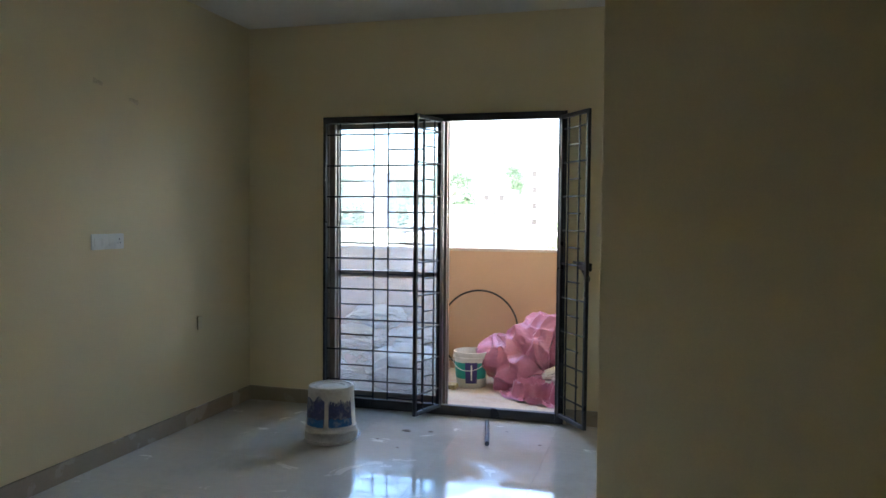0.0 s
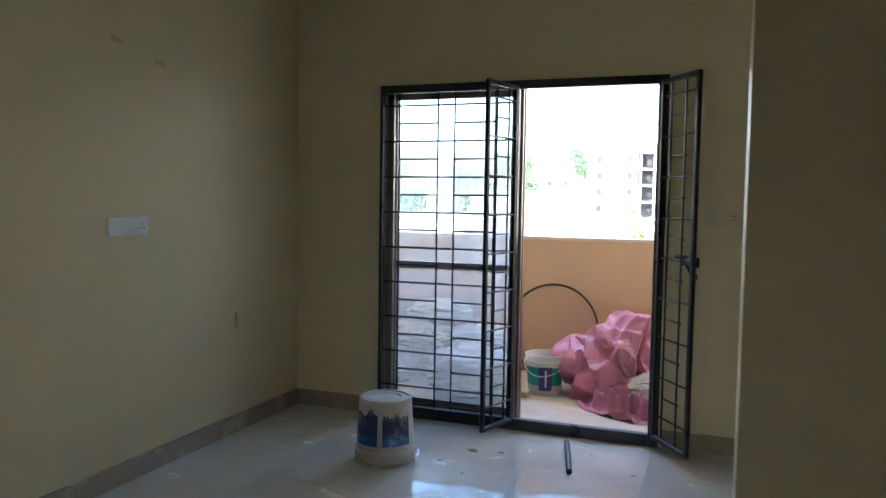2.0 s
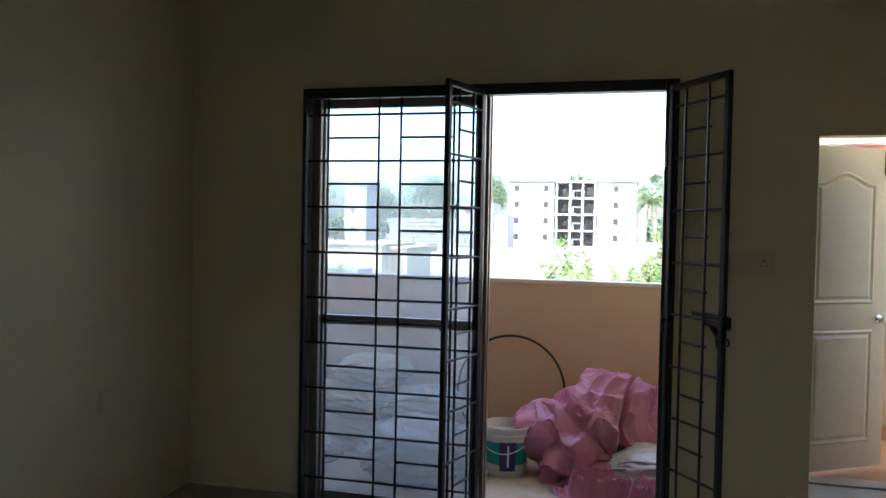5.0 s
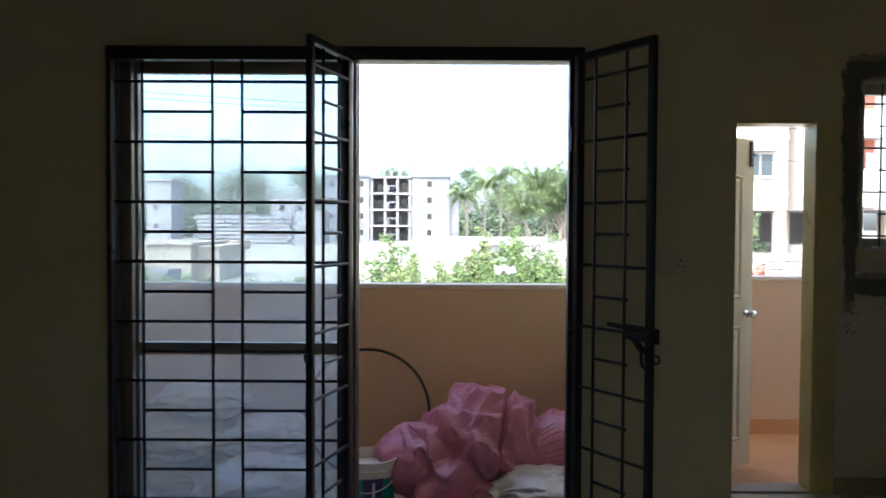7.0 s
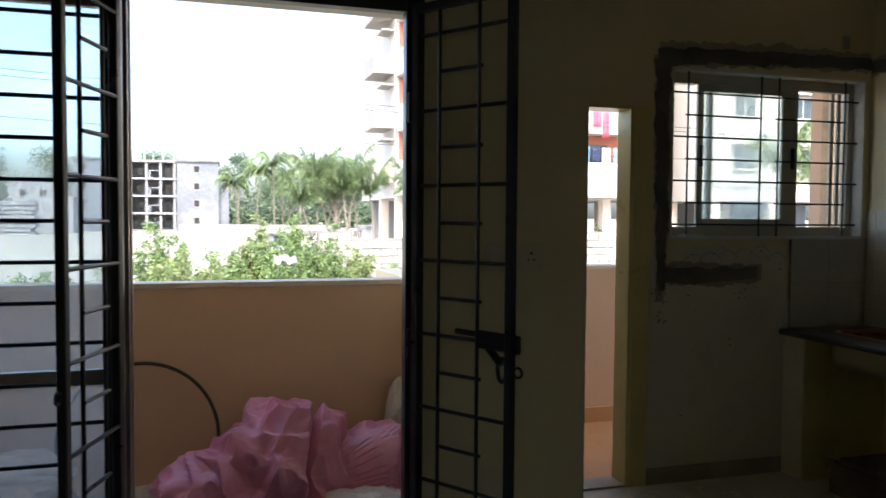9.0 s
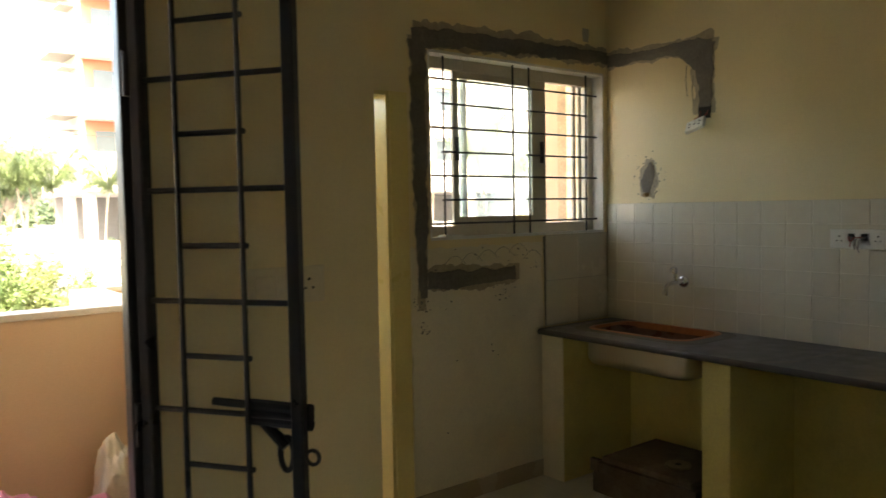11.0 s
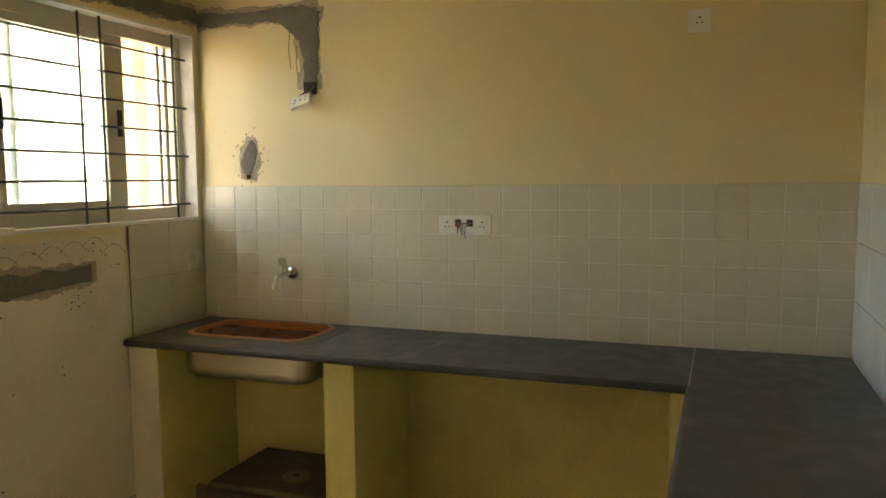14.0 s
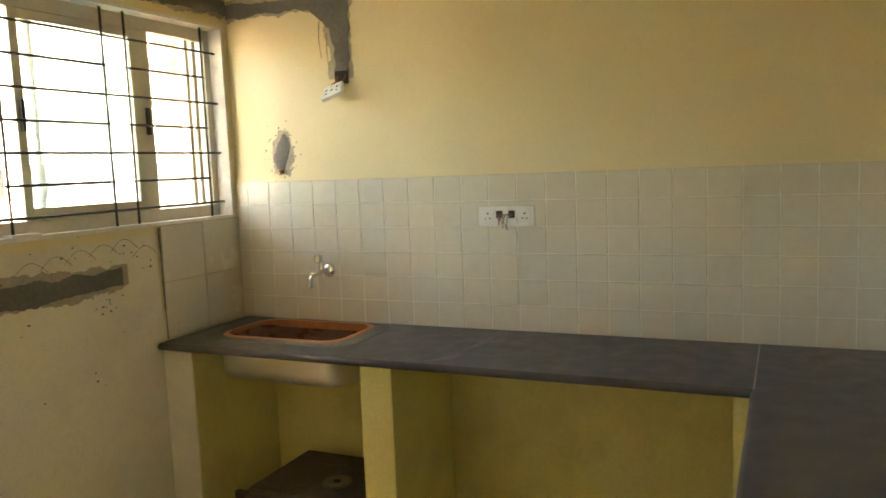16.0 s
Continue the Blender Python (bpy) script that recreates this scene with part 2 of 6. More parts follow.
def boxes(*items, bevel=0.0):
    bm = bmesh.new()
    for lo, hi in items:
        box(bm, lo, hi, bevel)
    return bm


def rod(bm, a, b, r, sides=8, r2=None, caps=True):
    """A round bar from a to b."""
    a, b = Vector(a), Vector(b)
    d = b - a
    res = bmesh.ops.create_cone(bm, cap_ends=caps, segments=sides, radius1=r, radius2=r if r2 is None else r2, depth=d.length)
    q = d.to_track_quat("Z", "Y").to_matrix().to_4x4()
    bmesh.ops.transform(bm, matrix=Matrix.Translation((a + b) / 2) @ q, verts=res["verts"])
    return bm


def rods(*items, sides=8):
    bm = bmesh.new()
    for a, b, r in items:
        rod(bm, a, b, r, sides)
    return bm


def lathe(profile, centre, sides=40, close=True):
    """A turned shape from (radius, height) pairs."""
    bm = bmesh.new()
    rings = []
    for r, z in profile:
        rings.append([bm.verts.new((centre[0] + r * math.cos(2 * math.pi * i / sides), centre[1] + r * math.sin(2 * math.pi * i / sides), centre[2] + z)) for i in range(sides)])
    for p, q in zip(rings, rings[1:]):
        for i in range(sides):
            j = (i + 1) % sides
            bm.faces.new((p[i], p[j], q[j], q[i]))
    if close:
        bm.faces.new(rings[-1])
        bm.faces.new(list(reversed(rings[0])))
    return bm


def tube(points, r, sides=8):
    """A pipe along points."""
    bm = bmesh.new()
    pts = [Vector(p) for p in points]
    rings = []
    for i, p in enumerate(pts):
        d = (pts[min(i + 1, len(pts) - 1)] - pts[max(i - 1, 0)]).normalized()
        q = d.to_track_quat("Z", "Y")
        rings.append([bm.verts.new(p + q @ Vector((r * math.cos(2 * math.pi * k / sides), r * math.sin(2 * math.pi * k / sides), 0))) for k in range(sides)])
    for a, b in zip(rings, rings[1:]):
        best = min(range(sides), key=lambda s: (a[0].co - b[s].co).length)
        for k in range(sides):
            bm.faces.new((a[k], a[(k + 1) % sides], b[(k + 1 + best) % sides], b[(k + best) % sides]))
    bm.faces.new(rings[0][::-1])
    bm.faces.new(rings[-1])
    return bm


def mesh_of(name, bm, material, smooth=False):
    bmesh.ops.recalc_face_normals(bm, faces=bm.faces)
    me = bpy.data.meshes.new(name)
    bm.to_mesh(me)
    bm.free()
    me.materials.append(material)
    if smooth:
        me.polygons.foreach_set("use_smooth", [True] * len(me.polygons))
        me.set_sharp_from_angle(angle=radians(smooth if smooth is not True else 40))
    return me


def solid(name, bm, material, label="", category="", kind="", group="", smooth=False):
    return tagged(new(name, mesh_of(name, bm, material, smooth)), label, category, group, kind)


def thing(name, base, label, category, group=""):
    ob = new(name)
    ob.location = base
    ob.empty_display_size = 0.1
    return tagged(ob, label, category, group)


def part(name, bm, material, parent, label="", smooth=False):
    ob = new(name, mesh_of(name, bm, material, smooth))
    ob.parent = parent
    if parent.type == "EMPTY":
        ob.matrix_parent_inverse = Matrix.Translation(-parent.location)
    if label:
        ob["label"] = label
    return ob


def piece(name, me, parent, m):
    """A repeated piece on shared mesh data."""
    ob = new(name, me)
    ob.parent = parent
    ob.matrix_basis = m
    return ob


def slab_with_openings(lo, hi, axis, openings):
    """A wall from corner to corner along axis 'x' or 'y', with openings (from, to, bottom, top)."""
    bm = bmesh.new()
    i = 0 if axis == "x" else 1
    cuts = sorted({lo[i], hi[i], *[o[0] for o in openings], *[o[1] for o in openings]})
    for a, b in zip(cuts, cuts[1:]):
        mid = (a + b) / 2
        spans = [(lo[2], hi[2])]
        for o in openings:
            if o[0] < mid < o[1]:
                spans = [s for z0, z1 in spans for s in ((z0, min(z1, o[2])), (max(z0, o[3]), z1)) if s[1] - s[0] > 1e-4]
        for z0, z1 in spans:
            p, q = list(lo), list(hi)
            p[i], q[i], p[2], q[2] = a, b, z0, z1
            box(bm, p, q)
    bmesh.ops.remove_doubles(bm, verts=bm.verts, dist=1e-4)
    seen = {}
    for f in bm.faces:
        seen.setdefault(tuple(round(c, 3) for c in f.calc_center_median()), []).append(f)
    twins = [f for fs in seen.values() if len(fs) > 1 for f in fs]
    bmesh.ops.delete(bm, geom=twins, context="FACES")
    return bm


# ---- rooms ----
H = 2.79
north = solid("wall_north", slab_with_openings((-3.35, 5.28, -0.1), (-0.256, 5.43, H), "x", [(-2.592, -0.82, -0.1, 2.118)]), CREAM, "cream painted wall with a wide balcony doorway", "wall", "structure")
west = solid("wall_west", boxes(((-3.35, -2.6, -0.1), (-3.2, 5.28, H))), CREAM, "long cream painted living room wall", "wall", "structure")
# the opening in this unseen wall is added to bring fill light indoors
solid("wall_south", slab_with_openings((-3.35, -2.75, -0.1), (2.41, -2.6, H), "x", [(-2.4, -2.1, 1.3, 2.1)]), CREAM, "unseen cream end wall with an opening added for fill light", "wall", "structure")
solid("wall_east", boxes(((2.26, -2.6, -0.1), (2.41, 3.21, H))), CREAM, "cream painted side wall of the room", "wall", "structure")
solid("wall_partition", boxes(((-0.445, 3.21, -0.1), (2.41, 3.575, H)), bevel=0.004), CREAM, "thick cream partition between living room and kitchen", "wall", "structure")
kitchen_east = solid("wall_kitchen_east", boxes(((2.26, 3.575, -0.1), (2.41, 6.6, H))), CREAM, "cream kitchen wall above a band of tiles", "wall", "structure")
kitchen_north = solid("wall_kitchen_north", slab_with_openings((-0.256, 6.6, -0.1), (2.41, 6.73, H), "x", [(-0.10, 0.69, -0.1, 2.045), (0.93, 2.216, 1.35, 2.26)]), CREAM, "cream kitchen wall with utility door and window", "wall", "structure")
solid("wall_kitchen_side", boxes(((-0.406, 5.43, -0.1), (-0.256, 6.73, H)), ((-0.406, 6.73, -0.14), (-0.256, 8.02, 1.10))), CREAM, "cream return wall beside the utility door", "wall", "structure")
solid("ceiling", boxes(((-3.35, -2.75, H), (2.41, 5.43, H + 0.12)), ((-0.406, 5.43, H), (2.41, 6.73, H + 0.12))), CEIL, "plain pale plastered ceiling", "ceiling", "structure")

# unseen slab, added only to block direct sun at the south opening
solid("sun_blocker_south", boxes(((-2.9, -3.9, 2.15), (-1.2, -2.75, 2.25))), CEIL, "unseen slab added to keep direct sun out of the end opening", "sunshade", "structure")
# out of view: added so less high sky light enters the kitchen window
solid("unseen_slab_utility", boxes(((-0.406, 6.73, H), (2.75, 8.02, H + 0.12))), CEIL, "unseen slab added over the utility balcony to cut sky light", "ceiling", "structure")
# presumed slab above the view, added to hold the balcony's brightness down
solid("unseen_slab_balcony", boxes(((-3.5, 5.43, H), (-0.406, 7.12, H + 0.12))), CEIL, "unseen slab added over the balcony to shade it", "ceiling", "structure")

# floors: bedding slab with polished tiles laid on it
floor = solid("floor", boxes(((-3.2, -2.6, -0.12), (2.26, 5.43, -0.006)), ((-0.256, 5.43, -0.12), (2.26, 6.73, -0.006))), GROUT, "pale polished vitrified tile floor", "floor", "structure")
solid("floor_balcony", boxes(((-3.35, 5.43, -0.14), (-0.406, 7.0, -0.02))), BALC_FLOOR, "dusty beige cement balcony floor", "floor", "structure")
utility_floor = solid("floor_utility", boxes(((-0.256, 6.73, -0.14), (2.75, 7.9, -0.022))), TERRA, "terracotta tiled utility balcony floor", "floor", "structure")
solid("parapet_balcony", boxes(((-3.35, 7.0, -0.14), (-0.406, 7.12, 1.085))), PEACH, "peach painted balcony parapet", "parapet", "structure")
solid("coping_balcony", boxes(((-3.35, 6.99, 1.085), (-0.406, 7.13, 1.112)), bevel=0.005), PEACH_TRIM, "pale cement coping on the parapet", "coping", "structure")
solid("parapet_utility", boxes(((-0.256, 7.9, -0.14), (2.75, 8.02, 1.085))), PEACH, "peach painted utility balcony parapet", "parapet", "structure")
solid("coping_utility", boxes(((-0.256, 7.89, 1.085), (2.75, 8.03, 1.112)), bevel=0.005), PEACH_TRIM, "pale cement coping on the parapet", "coping", "structure")
solid("wall_balcony_end", boxes(((-3.5, 5.28, -0.14), (-3.35, 7.12, H))), PEACH, "peach end wall of the balcony", "wall", "structure")
solid("utility_column", boxes(((2.6, 7.26, 1.1), (2.75, 7.44, H)), bevel=0.006), PEACH, "slim peach painted column at the end of the utility balcony", "column", "structure")
solid("wall_utility_end", boxes(((2.6, 6.73, -0.14), (2.75, 7.9, 1.10))), PEACH, "peach painted end wall of the utility balcony", "wall", "structure")
solid("timber_post", boxes(((2.47, 7.12, -0.02), (2.585, 7.20, H)), bevel=0.006), mat("weathered_timber", (0.50, 0.36, 0.22), 0.8, vary=0.25, scale=4, fine=60, bump=0.4, stain=(0.25, 0.16, 0.10), stain_amount=0.6, stain_scale=5), "weathered timber post standing on the utility balcony", "post")

# window reveal plaster and bare putty under the window
solid("trim_window_reveal", boxes(((0.926, 6.598, 1.338), (2.222, 6.70, 1.352)), ((2.212, 6.598, 1.352), (2.224, 6.70, 2.254)), ((0.922, 6.598, 1.352), (0.934, 6.70, 2.254)), ((0.926, 6.598, 2.254), (2.222, 6.70, 2.268))), REVEAL, "rough white plastered window reveal", "reveal", "structure")


def ragged_sheet(outline_lo, outline_hi, y, thick, n=40, wobble=0.02, seed=1):
    """A thin coat on a wall that faces -y, ragged along its top and sides."""
    bm = bmesh.new()
    x0, z0 = outline_lo
    x1, z1 = outline_hi
    front, back = [], []
    rng = random.Random(seed)
    ring = [(x0 + (x1 - x0) * i / n, z0) for i in range(n)] + [(x1, z0 + (z1 - z0) * i / n) for i in range(n)] + [(x1 - (x1 - x0) * i / n, z1) for i in range(n)] + [(x0, z1 - (z1 - z0) * i / n) for i in range(n)]
    for x, z in ring:
        k = wobble if z > z0 + 1e-3 else 0
        dx, dz = k * (noise.noise((x * 9, z * 9, seed)) + 0.4 * rng.uniform(-1, 1)), k * (noise.noise((x * 9, z * 9, seed + 7)) + 0.4 * rng.uniform(-1, 1))
        front.append(bm.verts.new((x + dx, y - thick, z + dz)))
        back.append(bm.verts.new((x + dx, y + 0.001, z + dz)))
    bm.faces.new(front)
    m = len(front)
    for i in range(m):
        bm.faces.new((front[i], front[(i + 1) % m], back[(i + 1) % m], back[i]))
    return bm


solid("wall_putty_coat", ragged_sheet((0.80, 0.0), (1.70, 1.30), 6.6, 0.003, wobble=0.012), PUTTY, "unpainted white putty under the kitchen window", "wall", "structure")

# skirting
for nm, lo, hi in (("baseboard_west", (-3.2, -2.6, 0.0), (-3.186, 5.28, 0.105)), ("baseboard_north_a", (-3.186, 5.266, 0.0), (-2.602, 5.28, 0.105)), ("baseboard_north_b", (-0.80, 5.266, 0.0), (-0.256, 5.28, 0.105)),
                   ("baseboard_kitchen", (0.80, 6.584, 0.0), (1.68, 6.596, 0.09)), ("baseboard_partition", (-0.445, 3.196, 0.0), (2.26, 3.21, 0.105))):
    solid(nm, boxes((lo, hi), bevel=0.003), SKIRT, "brown polished tile skirting", "skirting", "structure")
solid("baseboard_utility", boxes(((-0.256, 7.885, -0.026), (2.75, 7.9, 0.09)), bevel=0.003), TERRA, "terracotta tile skirting", "skirting", "structure")


# ---- balcony doorway: steel frame, fixed grille, two open leaves, sliding glass ----
def bar_grid(parent, p, u, verticals, fulls, halves, full_span, half_spans, z0, z1, r=0.006):
    """Welded bars in the upright plane through p along the flat direction u."""
    p, u = Vector(p), Vector(u)

    def at(s, z):
        return p + u * s + Vector((0, 0, z))
    off = Vector((-u.y, u.x, 0)) * 0.006
    for s in verticals:
        part("vertical_bar", rod(bmesh.new(), at(s, z0), at(s, z1), r), STEEL_BLACK, parent)
    for z in fulls:
        part("cross_bar", rod(bmesh.new(), at(full_span[0], z) + off, at(full_span[1], z) + off, r), STEEL_BLACK, parent)
    for z in halves:
        for a, b in half_spans:
            part("short_bar", rod(bmesh.new(), at(a, z) + off, at(b, z) + off, r), STEEL_BLACK, parent)


FULLS = [1.991 - 0.2243 * i for i in range(9)]
HALVES = [1.879 - 0.2243 * i for i in range(9)]
gate = thing("balcony_door_frame", (-1.71, 5.29, 0), "black enamelled steel frame filling the balcony doorway", "door frame")
for nm, lo, hi in (("jamb", (-2.592, 5.268, 0.0), (-2.572, 5.312, 2.118)), ("jamb", (-0.878, 5.268, 0.0), (-0.82, 5.312, 2.118)), ("mullion", (-1.722, 5.268, 0.07), (-1.68, 5.312, 2.068)),
                   ("head_rail", (-2.572, 5.268, 2.068), (-0.878, 5.312, 2.118)), ("sill_rail", (-2.572, 5.268, 0.0), (-0.878, 5.312, 0.07))):
    part(nm, boxes((lo, hi), bevel=0.004), STEEL_BLACK, gate)
for z in (0.35, 1.06, 1.78):
    for x in (-0.866, -1.70):
        part("hinge", rods(((x, 5.262, z - 0.045), (x, 5.262, z + 0.045), 0.009)), STEEL_BLACK, gate)
grille = thing("fixed_grille", (-2.15, 5.29, 0.07), "fixed black steel bar grille over the sliding glass", "grille")
bar_grid(grille, (0, 5.29, 0), (1, 0, 0), [-2.464, -2.203, -2.092, -1.831], FULLS, HALVES, (-2.572, -1.722), [(-2.47, -2.197), (-2.098, -1.825)], 0.07, 2.068)


def gate_leaf(hinge, tip, label, ring_side):
    h, t = Vector((*hinge, 0)), Vector((*tip, 0))
    u = (t - h).normalized()
    w = (t - h).length
    leaf = thing("gate_leaf", (hinge[0], hinge[1], 0.057), label, "gate", "open grille leaves of the balcony door")
    bm_side = Vector((-u.y, u.x, 0)) * 0.012

    def post(s0, s1, z0, z1, nm):
        a, b = h + u * s0, h + u * s1
        bm = bmesh.new()
        vs = [bm.verts.new(q) for q in (a - bm_side + Vector((0, 0, z0)), b - bm_side + Vector((0, 0, z0)), b + bm_side + Vector((0, 0, z0)), a + bm_side + Vector((0, 0, z0)),
                                        a - bm_side + Vector((0, 0, z1)), b - bm_side + Vector((0, 0, z1)), b + bm_side + Vector((0, 0, z1)), a + bm_side + Vector((0, 0, z1)))]
        for f in ((0, 1, 2, 3), (7, 6, 5, 4), (0, 4, 5, 1), (1, 5, 6, 2), (2, 6, 7, 3), (3, 7, 4, 0)):
            bm.faces.new([vs[k] for k in f])
        bmesh.ops.bevel(bm, geom=bm.edges[:], offset=0.003, segments=1, affect="EDGES")
        part(nm, bm, STEEL_BLACK, leaf)
    post(0.0, 0.026, 0.057, 2.085, "hinge_stile")
    post(w - 0.026, w, 0.057, 2.085, "free_stile")
    post(0.026, w - 0.026, 0.057, 0.083, "bottom_rail")
    post(0.026, w - 0.026, 2.059, 2.085, "top_rail")
    p = Vector((*hinge, 0))
    bar_grid(leaf, p, u, [w * 0.27, w * 0.66], FULLS, HALVES, (0.02, w - 0.01), [(w * 0.25, w * 0.68)], 0.08, 2.06)
    ring_c = t + u * 0.014 + Vector((0, 0, 1.02))
    ring_pts = [ring_c + u * 0.014 * math.cos(a) + Vector((0, 0, 0.014 * math.sin(a))) for a in [2 * math.pi * k / 12 for k in range(13)]]
    part("ring_eye", tube(ring_pts, 0.004, 6), STEEL_BLACK, leaf, smooth=True)
    return leaf, h, u, w


gate_leaf((-1.69, 5.262), (-1.783, 4.953), "open black steel grille leaf with a ring eye", -1)
leaf_r, h_r, u_r, w_r = gate_leaf((-0.855, 5.262), (-0.645, 4.955), "open black steel grille leaf with a hanging bolt", 1)
side = Vector((u_r.y, -u_r.x, 0)) * 0.02
up = Vector((0, 0, 1))
part("sliding_bolt", rods((h_r + u_r * 0.155 - side + up * 1.112, h_r + u_r * 0.30 - side + up * 1.108, 0.0085), sides=12), STEEL_BLACK, leaf_r, smooth=True)
plate = bmesh.new()
for z in (1.112, 1.096, 1.082):
    rod(plate, h_r + u_r * 0.235 - side * 0.8 + up * z, h_r + u_r * 0.378 - side * 0.8 + up * (z - 0.004), 0.012)
part("bolt_plate", plate, STEEL_BLACK, leaf_r)
part("bolt_lever", rods((h_r + u_r * 0.262 - side + up * 1.085, h_r + u_r * 0.318 - side + up * 1.03, 0.012)), STEEL_BLACK, leaf_r)
hc = h_r + u_r * 0.318 - side * 1.1
loop = [hc + u_r * 0.0145 * math.sin(a) + up * (1.015 + 0.034 * math.cos(a)) for a in [2 * math.pi * k / 18 for k in range(19)]]
part("bolt_handle", tube(loop, 0.0058, 6), STEEL_BLACK, leaf_r, smooth=True)

slider = thing("sliding_glass_door", (-2.1, 5.4, 0), "bronze aluminium sliding glass door pushed to one side", "glass door")
for nm, lo, hi in (("outer_jamb", (-2.592, 5.33, 0.0), (-2.575, 5.43, 2.118)), ("outer_jamb", (-0.845, 5.33, 0.0), (-0.82, 5.43, 2.118)), ("head_track", (-2.575, 5.33, 2.085), (-0.845, 5.43, 2.118)), ("floor_track", (-2.575, 5.33, 0.0), (-0.845, 5.43, 0.03)),
                   ("sash_stile", (-2.573, 5.39, 0.03), (-2.522, 5.42, 2.085)), ("sash_stile", (-1.715, 5.39, 0.03), (-1.668, 5.42, 2.085)), ("sash_mid_rail", (-2.522, 5.39, 0.955), (-1.715, 5.42, 1.0)),
                   ("sash_top_rail", (-2.522, 5.39, 2.04), (-1.715, 5.42, 2.085)), ("sash_bottom_rail", (-2.522, 5.39, 0.03), (-1.715, 5.42, 0.10)), ("rear_stile", (-2.573, 5.35, 0.03), (-2.53, 5.38, 2.085)), ("rear_stile", (-1.70, 5.35, 0.03), (-1.672, 5.38, 2.085))):
    part(nm, boxes((lo, hi), bevel=0.003), ALU, slider)
for z0, z1 in ((0.10, 0.955), (1.0, 2.04)):
    pane = part("glass_pane", boxes(((-2.522, 5.402, z0), (-1.715, 5.407, z1))), GLASS_DUSTY, slider, "dusty clear glass")
    pane.visible_shadow = False

# ---- utility door ----
frame_u = thing("door_frame", (0.3, 6.66, 0), "yellow painted wooden frame of the utility door", "door frame")
part("jamb", boxes(((0.672, 6.594, 0), (0.69, 6.735, 2.045)), bevel=0.003), JAMB, frame_u)
part("jamb", boxes(((-0.10, 6.59, 0), (-0.05, 6.735, 2.045)), bevel=0.004), JAMB, frame_u)
part("head", boxes(((-0.05, 6.594, 2.025), (0.672, 6.735, 2.045)), bevel=0.003), JAMB, frame_u)
part("architrave", boxes(((0.69, 6.588, 0), (0.79, 6.6, 2.045)), bevel=0.003), JAMB, frame_u)
part("threshold", boxes(((-0.05, 6.6, -0.004), (0.672, 6.735, 0.012)), bevel=0.003), BALC_FLOOR, frame_u, "worn cement threshold")

ang = math.atan2(0.40, 0.61)
W_D, H_D, T_D = 0.71, 1.985, 0.034
door = thing("panel_door", (-0.05, 6.70, 0.0), "cream moulded two-panel door standing half open outwards", "door")
D = Matrix.Translation((-0.05, 6.715, 0.012)) @ Matrix.Rotation(ang, 4, "Z")


def door_part(nm, bm, material, label="", parent=None, smooth=False):
    bmesh.ops.transform(bm, matrix=D, verts=bm.verts)
    return part(nm, bm, material, parent or door, label, smooth)


door_part("leaf", boxes(((0, 0, 0), (W_D, T_D, H_D)), bevel=0.003), DOOR_PAINT)


def moulding(x0, x1, z0, z1, arch):
    """A raised panel rim with a shallow arched head, and its field."""
    bm = bmesh.new()
    n = 14
    top = [(x1 - (x1 - x0) * i / n, z1 - arch + arch * math.sin(math.pi * i / n) ** 2) for i in range(n + 1)]
    ring = [(x0, z0), (x1, z0)] + top
    cx, cz = (x0 + x1) / 2, (z0 + z1) / 2
    levels = []
    for inset, y in ((0.0, 0.0), (0.012, -0.009), (0.03, -0.002), (0.05, -0.008)):
        levels.append([bm.verts.new((cx + (x - cx) * (1 - 2 * inset / (x1 - x0)), y, cz + (z - cz) * (1 - 2 * inset / (z1 - z0)))) for x, z in ring])
    for a, b in zip(levels, levels[1:]):
        for i in range(len(ring)):
            j = (i + 1) % len(ring)
            bm.faces.new((a[i], a[j], b[j], b[i]))
    bm.faces.new(levels[-1])
    return bm


door_part("upper_panel", moulding(0.11, 0.60, 1.02, 1.83, 0.07), DOOR_PAINT)
door_part("lower_panel", moulding(0.11, 0.60, 0.16, 0.86, 0.0), DOOR_PAINT)
knob = lathe([(0.026, 0), (0.026, 0.006), (0.011, 0.01), (0.011, 0.03), (0.022, 0.04), (0.027, 0.052), (0.022, 0.066), (0.008, 0.071)], (0, 0, 0), 20)
bmesh.ops.transform(knob, matrix=Matrix.Translation((W_D - 0.062, 0, 0.925)) @ Matrix.Rotation(radians(90), 4, "X"), verts=knob.verts)
door_part("door_knob", knob, CHROME, "round chrome knob", smooth=True)
door_part("tower_bolt", boxes(((W_D - 0.045, -0.012, 1.82), (W_D - 0.02, 0, 1.97)), ((W_D - 0.05, -0.02, 1.88), (W_D - 0.012, -0.01, 1.90)), bevel=0.002), STEEL_BLACK, "dark tower bolt")

